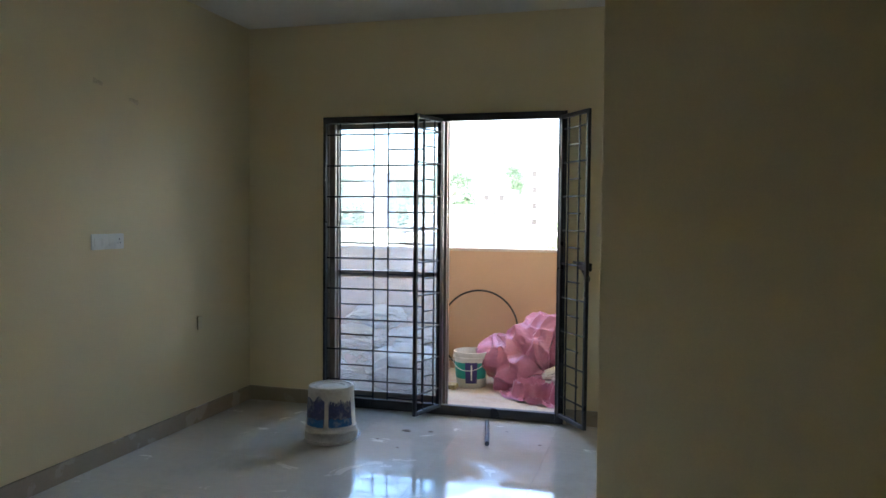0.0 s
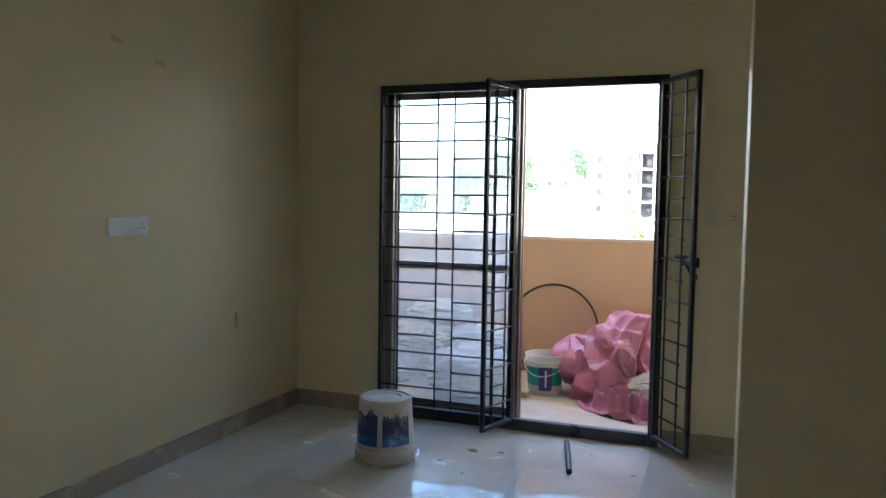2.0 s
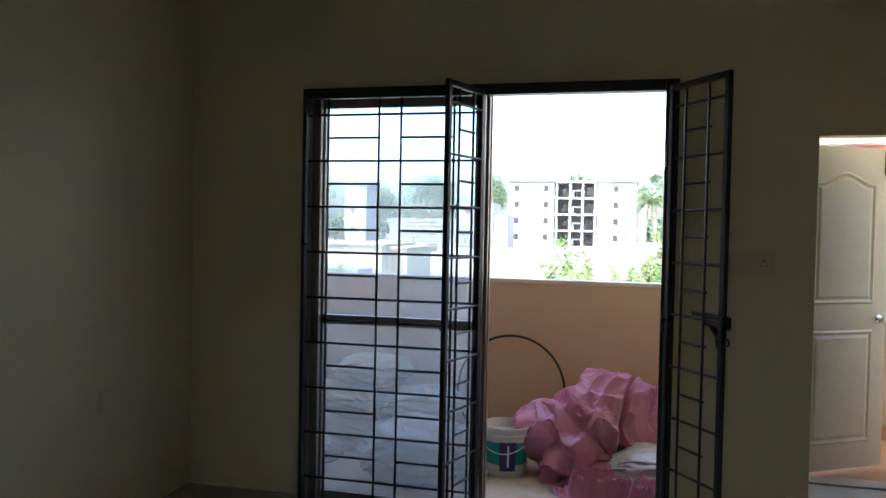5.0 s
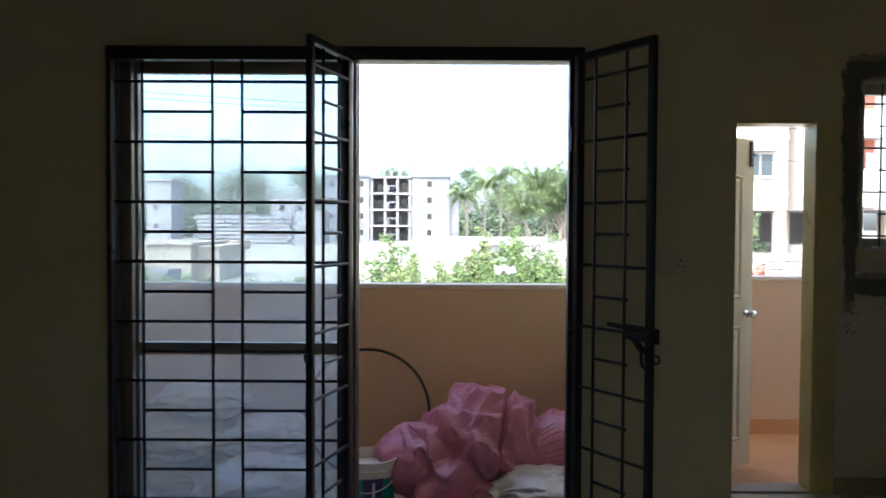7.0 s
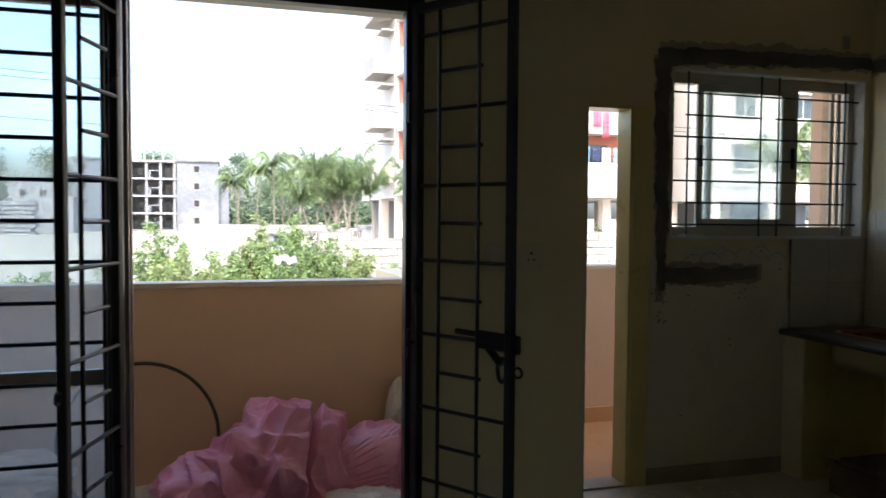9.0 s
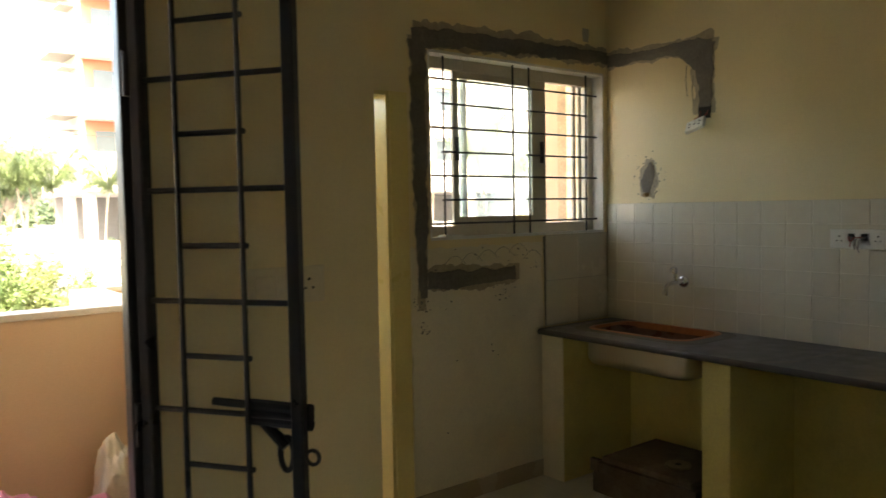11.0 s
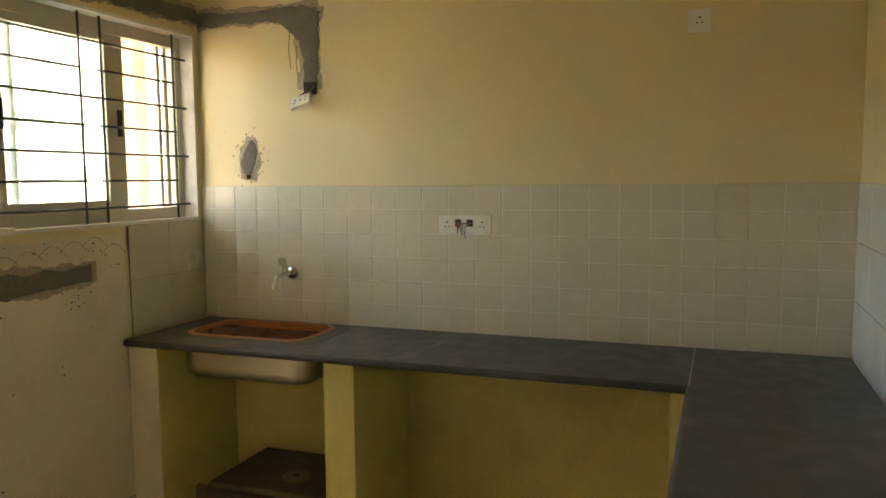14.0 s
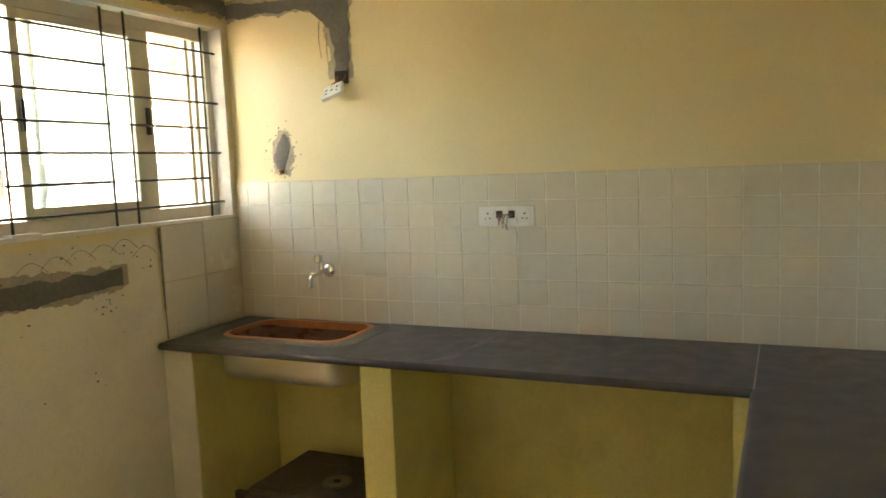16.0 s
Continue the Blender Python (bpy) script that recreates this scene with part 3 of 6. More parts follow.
# ---- kitchen window ----
win = thing("window_1", (1.57, 6.69, 1.35), "beige aluminium sliding kitchen window, partly open", "window")
tagged(win, kind="structure")
for nm, lo, hi in (("window_frame", (0.934, 6.675, 1.352), (0.972, 6.728, 2.254)), ("window_frame", (2.172, 6.675, 1.352), (2.212, 6.728, 2.254)), ("window_frame", (0.972, 6.675, 2.196), (2.172, 6.728, 2.254)), ("window_frame", (0.972, 6.675, 1.352), (2.172, 6.728, 1.405)),
                   ("sash_stile", (1.143, 6.682, 1.405), (1.180, 6.702, 2.196)), ("sash_stile", (1.712, 6.682, 1.405), (1.82, 6.702, 2.196)), ("sash_rail", (1.180, 6.682, 2.16), (1.712, 6.702, 2.196)), ("sash_rail", (1.180, 6.682, 1.405), (1.712, 6.702, 1.45)),
                   ("rear_stile", (1.220, 6.706, 1.405), (1.255, 6.724, 2.196)), ("rear_stile", (2.075, 6.706, 1.405), (2.10, 6.724, 2.196)), ("rear_stile", (2.125, 6.706, 1.405), (2.15, 6.724, 2.196))):
    part(nm, boxes((lo, hi), bevel=0.003), ALU_PALE, win)
wp = part("pane", boxes(((1.180, 6.69, 1.45), (1.712, 6.694, 2.16))), GLASS_FROST, win, "hazy greenish glass")
wp.visible_shadow = False
part("sash_latch", boxes(((1.772, 6.668, 1.74), (1.792, 6.682, 1.86)), bevel=0.003), STEEL_BLACK, win)
part("sash_latch", boxes(((1.155, 6.668, 1.74), (1.172, 6.682, 1.86)), bevel=0.003), STEEL_BLACK, win)
part("window_sill", boxes(((1.02, 6.604, 1.352), (1.14, 6.66, 1.362)), bevel=0.002), WHITE_PLASTIC, win, "loose white strip on the sill")
wg = thing("window_grille", (1.57, 6.64, 1.352), "dark steel bar grille set in the window reveal", "grille")
WF = [1.418 + 0.241 * i for i in range(4)]
WH = [1.538 + 0.241 * i for i in range(3)]
bar_grid(wg, (0, 6.64, 0), (1, 0, 0), [1.05, 1.527, 1.648, 2.113], WF, WH, (0.934, 2.212), [(1.04, 1.545), (1.635, 2.13)], 1.352, 2.254, 0.0055)

def plate_with_hole(x0, x1, y0, y1, hx0, hx1, hy0, hy1, z0, z1):
    """A slab with a rectangular hole, one closed skin."""
    bm = bmesh.new()
    xs, ys = (x0, hx0, hx1, x1), (y0, hy0, hy1, y1)
    for i in range(3):
        for j in range(3):
            if (i, j) != (1, 1):
                box(bm, (xs[i], ys[j], z0), (xs[i + 1], ys[j + 1], z1))
    bmesh.ops.remove_doubles(bm, verts=bm.verts, dist=1e-4)
    seen = {}
    for f in bm.faces:
        seen.setdefault(tuple(round(c, 3) for c in f.calc_center_median()), []).append(f)
    bmesh.ops.delete(bm, geom=[f for fs in seen.values() if len(fs) > 1 for f in fs], context="FACES")
    return bm


# ---- kitchen counter ----
Z_TOP, Z_BOT = 0.828, 0.796
counter = thing("worktop", (1.95, 5.4, 0.796), "dark granite worktop with a dusty sink cut-out", "worktop")
part("slab", plate_with_hole(1.645, 2.252, 4.163, 6.575, 1.83, 2.20, 5.79, 6.41, Z_BOT, Z_TOP), GRANITE, counter)
part("nosing", rods(((1.645, 4.163, 0.812), (1.645, 6.575, 0.812), 0.016), sides=12), GRANITE, counter, smooth=True)
counter2 = thing("worktop", (1.2, 3.87, 0.796), "dark granite worktop along the partition wall", "worktop")
part("slab", boxes(((0.25, 3.585, Z_BOT), (2.252, 4.160, Z_TOP)), bevel=0.003), GRANITE, counter2)
part("nosing", rods(((0.25, 4.156, 0.812), (1.64, 4.156, 0.812), 0.016), sides=12), GRANITE, counter2, smooth=True)
solid("trim_worktop_joint", boxes(((1.64, 4.1596, Z_BOT + 0.004), (2.252, 4.1634, Z_TOP + 0.0008))), mat("pale_joint_filler", (0.55, 0.50, 0.42), 0.9, vary=0.2, scale=30), "pale cement filler in the worktop joint", "joint", "structure")
for lo, hi, lab in (((1.68, 6.43, 0.0), (2.26, 6.59, 0.795), "cream plastered pier under the worktop end"), ((1.68, 5.452, 0.0), (2.25, 5.592, 0.795), "lemon yellow plastered pier under the worktop"), ((1.66, 4.10, 0.0), (2.25, 4.222, 0.795), "lemon yellow plastered pier at the worktop corner"), ((0.3, 3.58, 0.0), (0.42, 4.10, 0.795), "lemon yellow plastered pier at the worktop end")):
    solid("counter_pier", boxes((lo, hi), bevel=0.006), LEMON, lab, "pier", "structure", "piers under the worktop")
solid("trim_pier_face", boxes(((1.676, 6.432, 0.0), (1.68, 6.588, 0.795))), PUTTY, "pale putty face on the end pier", "plaster", "structure")
solid("wall_under_counter", boxes(((2.25, 3.59, 0.0), (2.26, 6.43, 0.795))), LEMON, "lemon yellow painted wall under the worktop", "wall", "structure")
solid("wall_side_under_counter", boxes(((0.25, 3.575, 0.0), (2.25, 3.583, 0.795))), LEMON, "lemon yellow painted wall under the worktop", "wall", "structure")


def rounded(x0, x1, y0, y1, r, z, n=6):
    pts = []
    for cx, cy, a0 in ((x1 - r, y1 - r, 0), (x0 + r, y1 - r, 90), (x0 + r, y0 + r, 180), (x1 - r, y0 + r, 270)):
        for i in range(n + 1):
            a = radians(a0 + 90 * i / n)
            pts.append(Vector((cx + r * math.cos(a), cy + r * math.sin(a), z)))
    return pts


def loft(levels, cap=True):
    bm = bmesh.new()
    rings = [[bm.verts.new(p) for p in lv] for lv in levels]
    for a, b in zip(rings, rings[1:]):
        for i in range(len(a)):
            j = (i + 1) % len(a)
            bm.faces.new((a[i], a[j], b[j], b[i]))
    if cap:
        bm.faces.new(rings[-1])
    return bm


sink = thing("kitchen_sink", (2.0, 6.09, 0.66), "stainless steel sink hung under the worktop, its orange reflection painted on the rim", "sink")
X0, X1, Y0, Y1 = 1.75, 2.20, 5.71, 6.38
part("bowl", loft([rounded(X0, X1, Y0, Y1, 0.11, 0.795, 10), *[rounded(X0 + i, X1 - i, Y0 + i, Y1 - i, 0.11 - i, z, 10) for i, z in ((0, 0.70), (0.003, 0.682), (0.010, 0.667), (0.021, 0.656), (0.036, 0.650), (0.06, 0.648))]]), STAINLESS, sink, smooth=60)
part("inner_lining", loft([rounded(1.835, 2.195, 5.795, 6.405, 0.08, 0.826), rounded(1.84, 2.185, 5.80, 6.365, 0.08, 0.785), rounded(1.85, 2.17, 5.82, 6.34, 0.08, 0.70), rounded(1.90, 2.13, 5.86, 6.30, 0.06, 0.685)]), mat("dark_brown_bowl", (0.14, 0.055, 0.03), 0.3, vary=0.3, scale=12, fine=50, bump=0.3), sink, "dark brown inside", smooth=60)
# rim ring carries the bowl's orange reflection as its own colour
part("reflection_rim", loft([rounded(1.815, 2.215, 5.775, 6.425, 0.10, 0.8285), rounded(1.82, 2.21, 5.78, 6.42, 0.10, 0.834), rounded(1.84, 2.19, 5.80, 6.40, 0.085, 0.834), rounded(1.845, 2.185, 5.805, 6.395, 0.08, 0.80)], cap=False), ORANGE_REFLECTION, sink, "rim coloured orange for the reflection inside the bowl", smooth=60)
part("drain", lathe([(0.04, 0), (0.04, 0.004), (0.028, 0.005), (0.02, 0.001)], (2.0, 6.1, 0.686), 20), CHROME, sink)
solid("mortar_smear", loft([rounded(1.76, 2.235, 5.70, 6.49, 0.12, 0.8286), rounded(1.765, 2.23, 5.705, 6.485, 0.12, 0.8305), rounded(1.82, 2.21, 5.78, 6.42, 0.10, 0.8305)], cap=False), mat("grey_mortar_film", (0.16, 0.145, 0.13), 0.9, vary=0.35, scale=12, fine=60, bump=0.4), "grey mortar film smeared round the sink", "mortar")

tap = thing("wall_tap", (2.25, 6.073, 1.07), "chrome wall tap with a short spout", "tap")


def along_x(bm, at):
    bmesh.ops.transform(bm, matrix=Matrix.Translation(at) @ Matrix.Rotation(radians(-90), 4, "Y"), verts=bm.verts)
    return bm


part("flange", along_x(lathe([(0.034, 0), (0.034, 0.004), (0.026, 0.014), (0.014, 0.018)], (0, 0, 0), 28), (2.252, 6.073, 1.075)), CHROME, tap, smooth=True)
part("body", tube([(2.24, 6.073, 1.075), (2.20, 6.075, 1.075), (2.16, 6.08, 1.072), (2.13, 6.088, 1.066), (2.118, 6.092, 1.052), (2.116, 6.093, 1.02)], 0.0115, 14), CHROME, tap, smooth=60)
part("valve", lathe([(0.013, 0), (0.015, 0.02), (0.012, 0.03), (0.009, 0.045)], (2.19, 6.076, 1.082), 18), CHROME, tap, smooth=True)
part("handle", lathe([(0.010, 0), (0.019, 0.006), (0.021, 0.02), (0.019, 0.034), (0.012, 0.04)], (2.185, 6.088, 1.118), 8), CHROME, tap, "fluted chrome knob")
part("nozzle", lathe([(0.0135, 0), (0.0135, 0.018), (0.011, 0.02)], (2.116, 6.093, 1.008), 16), CHROME, tap, smooth=True)

# box of rubbish under the sink
crate = thing("soiled_box", (1.88, 6.02, 0), "soiled dark brown board box with a round hole", "box")
bm = boxes(((1.68, 5.62, 0.0), (2.2, 6.24, 0.17)), bevel=0.015)
for v in bm.verts:
    v.co += Vector((noise.noise(v.co * 7), noise.noise(v.co * 7 + Vector((5, 0, 0))), 0.6 * noise.noise(v.co * 6 + Vector((0, 9, 0))))) * 0.02
part("body", bm, BROWN_BOX, crate)
part("lid", boxes(((1.70, 5.66, 0.172), (2.16, 6.19, 0.20)), bevel=0.008), BROWN_BOX, crate)
part("round_collar", lathe([(0.062, 0), (0.062, 0.012), (0.052, 0.016), (0.02, 0.012), (0.016, 0.004)], (1.86, 5.84, 0.20), 24), mat("dusty_brown_collar", (0.20, 0.15, 0.10), 0.8, vary=0.2, scale=14), crate, smooth=True)
part("hole", lathe([(0.015, 0), (0.015, 0.009)], (1.86, 5.84, 0.2045), 14), DARK_HOLE, crate)
part("torn_flap", boxes(((1.672, 6.19, 0.12), (1.70, 6.245, 0.185)), bevel=0.004), BROWN_BOX, crate)


# ---- sockets and switches ----
def switch_plate(name, centre, along, width, height, modules, label, plastic=WHITE_PLASTIC):
    """A modular plate on a wall; along is the wall's direction, the plate faces the room."""
    c, u = Vector(centre), Vector(along)
    n = u.cross(Vector((0, 0, 1)))
    M = Matrix((( *u, 0), (*n, 0), (0, 0, 1, 0), (0, 0, 0, 1))).transposed()
    M = Matrix.Translation(c) @ Matrix(((u.x, n.x, 0, 0), (u.y, n.y, 0, 0), (0, 0, 1, 0), (0, 0, 0, 1)))
    ob = thing(name, centre, label, "switch board")

    def add(nm, bm, material, lab=""):
        bmesh.ops.transform(bm, matrix=M, verts=bm.verts)
        return part(nm, bm, material, ob, lab)
    add("plate", boxes(((-width / 2, 0.0, -height / 2), (width / 2, 0.009, height / 2)), bevel=0.004), plastic)
    n_m = len(modules)
    mw = (width - 0.03) / n_m
    for k, kind in enumerate(modules):
        x0 = -width / 2 + 0.015 + k * mw
        if kind == "switch":
            add("rocker", boxes(((x0 + 0.002, 0.009, -0.024), (x0 + mw - 0.002, 0.014, 0.024)), bevel=0.002), plastic)
        elif kind == "socket":
            add("socket_face", boxes(((x0 + 0.002, 0.009, -0.026), (x0 + mw - 0.002, 0.011, 0.026)), bevel=0.001), plastic)
            for dx, dz, r in ((0, 0.012, 0.0042), (-0.010, -0.009, 0.0034), (0.010, -0.009, 0.0034)):
                add("pin_hole", rods(((x0 + mw / 2 + dx, 0.0108, dz), (x0 + mw / 2 + dx, 0.0118, dz), r)), DARK_HOLE)
        else:
            add("empty_module", boxes(((x0 + 0.010, 0.0092, -0.008), (x0 + mw - 0.016, 0.0102, 0.024))), DARK_HOLE)
            add("module_clip", boxes(((x0 + (0.004 if x0 < -0.03 else mw - 0.022), 0.0092, -0.026), (x0 + (0.022 if x0 < -0.03 else mw - 0.004), 0.018, -0.010)), bevel=0.002), plastic)
            for j in range(3):
                pts = [Vector((x0 + mw * (0.35 + 0.12 * j), 0.010, 0.008)), Vector((x0 * 0.4 + 0.012 * (j - 1), 0.034, 0.006 - 0.006 * j)), Vector((0.016 * (j - 1) - 0.004, 0.044, -0.014 - 0.016 * j)), Vector((0.020 * (j - 1.2), 0.040, -0.034 - 0.012 * j))]
                add("loose_wire", tube(pts, 0.0026, 6), (WIRE_RED, WIRE_GREY, WIRE_GREY)[j])
    return ob


switch_plate("socket_board", (2.251, 5.164, 1.326), (0, -1, 0), 0.252, 0.088, ["socket", "empty", "empty", "socket"], "white kitchen socket board with loose wires")
switch_plate("wall_socket", (2.2595, 4.172, 2.155), (0, -1, 0), 0.09, 0.09, ["socket"], "single white socket high on the kitchen wall")
switch_plate("switch_board", (-3.1995, 3.727, 1.247), (0, 1, 0), 0.258, 0.088, ["switch", "switch", "switch", "socket"], "white switch board on the living room wall")
switch_plate("switch_board", (-0.517, 5.2795, 1.322), (1, 0, 0), 0.20, 0.088, ["switch", "switch", "socket"], "cream switch board beside the balcony door", mat("cream_plastic", (0.72, 0.63, 0.45), 0.4, vary=0.06, bump=0))

hang = thing("hanging_socket", (2.25, 5.95, 1.92), "white socket pulled out of its box and hanging on wires", "socket")
part("wall_cavity", boxes(((2.252, 5.915, 1.945), (2.2595, 5.985, 2.005)), bevel=0.003), DARK_HOLE, hang)
bm = boxes(((-0.008, -0.055, -0.036), (0.012, 0.055, 0.036)), bevel=0.004)
T = Matrix.Translation((2.205, 5.972, 1.91)) @ Matrix.Rotation(radians(-16), 4, "X") @ Matrix.Rotation(radians(38), 4, "Y")
bmesh.ops.transform(bm, matrix=T, verts=bm.verts)
part("plate", bm, WHITE_PLASTIC, hang)
for dy, dz in ((-0.03, 0.01), (-0.03, -0.012), (0.0, 0.0), (0.03, 0.01), (0.03, -0.012)):
    bm = boxes(((-0.0095, dy - 0.004, dz - 0.004), (-0.0078, dy + 0.004, dz + 0.004)))
    bmesh.ops.transform(bm, matrix=T, verts=bm.verts)
    part("pin_hole", bm, DARK_HOLE, hang)
for j in range(4):
    y = 5.93 + 0.014 * j
    part("wire", tube([(2.255, y, 1.985), (2.235, y - 0.01, 1.97 - 0.005 * j), (2.225, y + 0.012, 1.945), (2.212, 5.955 + 0.01 * j, 1.925)], 0.0028, 6), (WIRE_RED, DARK_HOLE, DARK_HOLE, WIRE_RED)[j], hang, smooth=True)


# ---- cement filled chases and patches on the kitchen walls ----
def smear(points, widths, to_wall, depth=0.005, seed=0, step=0.006):
    """A ragged ribbon of cement along points (a, z) on a wall; to_wall maps (a, z, lift) to the world."""
    bm = bmesh.new()
    rng = random.Random(seed)
    pts = []
    for (p, q), (w0, w1) in zip(zip(points, points[1:]), zip(widths, widths[1:])):
        d = math.dist(p, q)
        k = max(2, int(d / step))
        for i in range(k):
            f = i / k
            pts.append((p[0] + (q[0] - p[0]) * f, p[1] + (q[1] - p[1]) * f, w0 + (w1 - w0) * f))
    pts.append((*points[-1], widths[-1]))
    rows = []
    for i, (a, z, w) in enumerate(pts):
        a0, z0, _ = pts[max(i - 2, 0)]
        a1, z1, _ = pts[min(i + 2, len(pts) - 1)]
        L = math.hypot(a1 - a0, z1 - z0) or 1
        nx, nz = -(z1 - z0) / L, (a1 - a0) / L
        e1, e2 = (w / 2 * (1 + 0.45 * noise.noise((a * 9, z * 9, q)) + 0.22 * noise.noise((a * 30, z * 30, q)) + 0.10 * noise.noise((a * 80, z * 80, q))) for q in (seed, seed + 5))
        row = []
        for s, lift in ((e1, 0.0), (e1 * 0.9, depth * 0.6), (0.0, depth * (1 + 0.4 * noise.noise((a * 30, z * 30, seed)))), (-e2 * 0.9, depth * 0.6), (-e2, 0.0)):
            row.append(bm.verts.new(to_wall(a + nx * s, z + nz * s, lift)))
        rows.append(row)
    for r, s in zip(rows, rows[1:]):
        for k in range(4):
            bm.faces.new((r[k], r[k + 1], s[k + 1], s[k]))
    bm.faces.new(rows[0])
    bm.faces.new(rows[-1][::-1])
    return bm


def on_north(a, z, lift):
    return (a, 6.5975 - lift, z)


def on_east(a, z, lift):
    return (2.2595 - lift, a, z)


chase = thing("cement_chase", (1.5, 6.6, 1.15), "dark wet cement filling cable chases round the kitchen window", "cement chase")
part("window_run", smear([(1.49, 1.142), (1.2, 1.135), (0.90, 1.14)], [0.07, 0.085, 0.10], on_north, seed=3), CEMENT, chase)
part("window_run", smear([(0.872, 1.06), (0.870, 1.4), (0.862, 1.9), (0.862, 2.30)], [0.05, 0.075, 0.085, 0.10], on_north, seed=4, depth=0.007), CEMENT, chase)
part("window_run", smear([(0.83, 2.315), (1.2, 2.335), (1.7, 2.35), (2.256, 2.36)], [0.09, 0.085, 0.08, 0.07], on_north, seed=5, depth=0.006), CEMENT, chase)
part("wall_run", smear([(6.595, 2.345), (6.45, 2.335), (6.2, 2.335), (6.05, 2.325), (5.91, 2.315)], [0.075, 0.06, 0.055, 0.10, 0.10], on_east, seed=6), CEMENT, chase)
part("drop_run", smear([(5.935, 2.34), (5.95, 2.2), (5.952, 2.1), (5.95, 1.985)], [0.10, 0.115, 0.085, 0.085], on_east, seed=8, depth=0.007), CEMENT, chase)
part("wall_run", smear([(6.10, 2.31), (6.02, 2.25), (5.96, 2.22)], [0.02, 0.07, 0.09], on_east, seed=9, depth=0.003), CEMENT, chase)
WASH = mat("thin_cement_wash", (0.42, 0.36, 0.26), 0.9, vary=0.2, scale=14, fine=60, bump=0.3)
for nm, pts, ws, wall, sd in (("wash", [(1.52, 1.15), (1.2, 1.145), (0.88, 1.15)], [0.10, 0.13, 0.13], on_north, 60), ("wash", [(0.868, 1.0), (0.868, 1.9), (0.866, 2.32)], [0.05, 0.105, 0.11], on_north, 61), ("wash", [(0.84, 2.33), (1.6, 2.36), (2.25, 2.365)], [0.13, 0.125, 0.11], on_north, 62),
                              ("wash", [(6.59, 2.345), (6.2, 2.34), (5.9, 2.325)], [0.10, 0.085, 0.13], on_east, 63), ("wash", [(5.94, 2.36), (5.955, 2.15), (5.955, 1.97)], [0.12, 0.14, 0.11], on_east, 64)):
    part(nm, smear(pts, ws, wall, depth=0.0015, seed=sd), WASH, chase)
patch = thing("cement_patch", (2.25, 6.31, 1.54), "grey cement patch round a capped pipe above the tiles", "cement patch")
part("wash", smear([(6.29, 1.75), (6.31, 1.65), (6.32, 1.54)], [0.05, 0.13, 0.10], on_east, depth=0.0015, seed=65), WASH, patch)
part("smear", smear([(6.295, 1.735), (6.30, 1.69), (6.318, 1.62), (6.325, 1.565)], [0.02, 0.085, 0.10, 0.05], on_east, seed=11), CEMENT, patch)
part("pipe_cap", rods(((2.262, 6.315, 1.553), (2.235, 6.322, 1.549), 0.012)), mat("rusty_brass", (0.30, 0.20, 0.10), 0.4, metal=0.7, vary=0.3, scale=30), patch)
rng = random.Random(5)
spl = bmesh.new()
for _ in range(90):
    a, z = rng.gauss(6.31, 0.05), rng.gauss(1.645, 0.065)
    r = rng.uniform(0.0015, 0.005)
    v = [spl.verts.new(on_east(a + r * math.cos(t) * rng.uniform(0.6, 1.5), z + r * math.sin(t) * rng.uniform(0.6, 1.6), 0.002)) for t in (0, 1.2, 2.5, 3.8, 5.0)]
    spl.faces.new(v)
part("spatter", spl, CEMENT, patch)["kind"] = "stuff"
spl = bmesh.new()
for a0, z0, s, k in ((1.40, 1.06, 0.04, 14), (0.86, 1.02, 0.03, 20), (0.87, 0.90, 0.02, 10), (1.05, 1.05, 0.10, 10), (1.62, 1.24, 0.08, 14), (1.3, 1.24, 0.14, 14), (1.25, 0.6, 0.2, 6)):
    for _ in range(k):
        a, z = rng.gauss(a0, s), rng.gauss(z0, s * 0.7)
        if z > 1.33 or a < 0.81:
            continue
        r = rng.uniform(0.002, 0.006)
        v = [spl.verts.new((a + r * math.cos(t) * rng.uniform(0.6, 2.0), 6.5958, z + r * math.sin(t) * rng.uniform(0.5, 1.4))) for t in (0, 1.2, 2.5, 3.8, 5.0)]
        spl.faces.new(v)
part("spatter", spl, CEMENT, chase)["kind"] = "stuff"
for k in range(6):
    a = 1.0 + 0.11 * k
    pts = [(a + 0.018 * i, 1.21 + 0.011 * k % 0.05 + 0.045 * math.sin(math.pi * i / 8)) for i in range(9)]
    part("trowel_scratch", smear(pts, [0.002] * 9, lambda u, z, l: (u, 6.5955 - l * 0.2, min(z, 1.33)), depth=0.002, seed=20 + k), CEMENT, chase)
part("crack_line", smear([(1.706, 1.33), (1.708, 1.1), (1.712, 0.83)], [0.016, 0.009, 0.007], lambda u, z, l: (u, 6.592 - l * 0.3, z), seed=31), CEMENT, chase)
part("round_patch", smear([(2.068, 2.435), (2.068, 2.51)], [0.05, 0.05], on_north, seed=33, depth=0.003), mat("grey_filler", (0.40, 0.37, 0.32), 0.9, vary=0.2, scale=20), chase)
for k, (y, z) in enumerate(((6.02, 2.18), (6.06, 2.24))):
    part("drip", smear([(y, z), (y + 0.006, z - 0.08), (y - 0.004, z - 0.17)], [0.004, 0.003, 0.002], on_east, depth=0.002, seed=40 + k), CEMENT, chase)
dust = thing("dust_streak", (1.9, 5.21, 0.8285), "pale streak of cement dust across the granite worktop", "dust")


def on_top(a, b, lift):
    return (a, b, 0.8283 + 0.15 * lift)


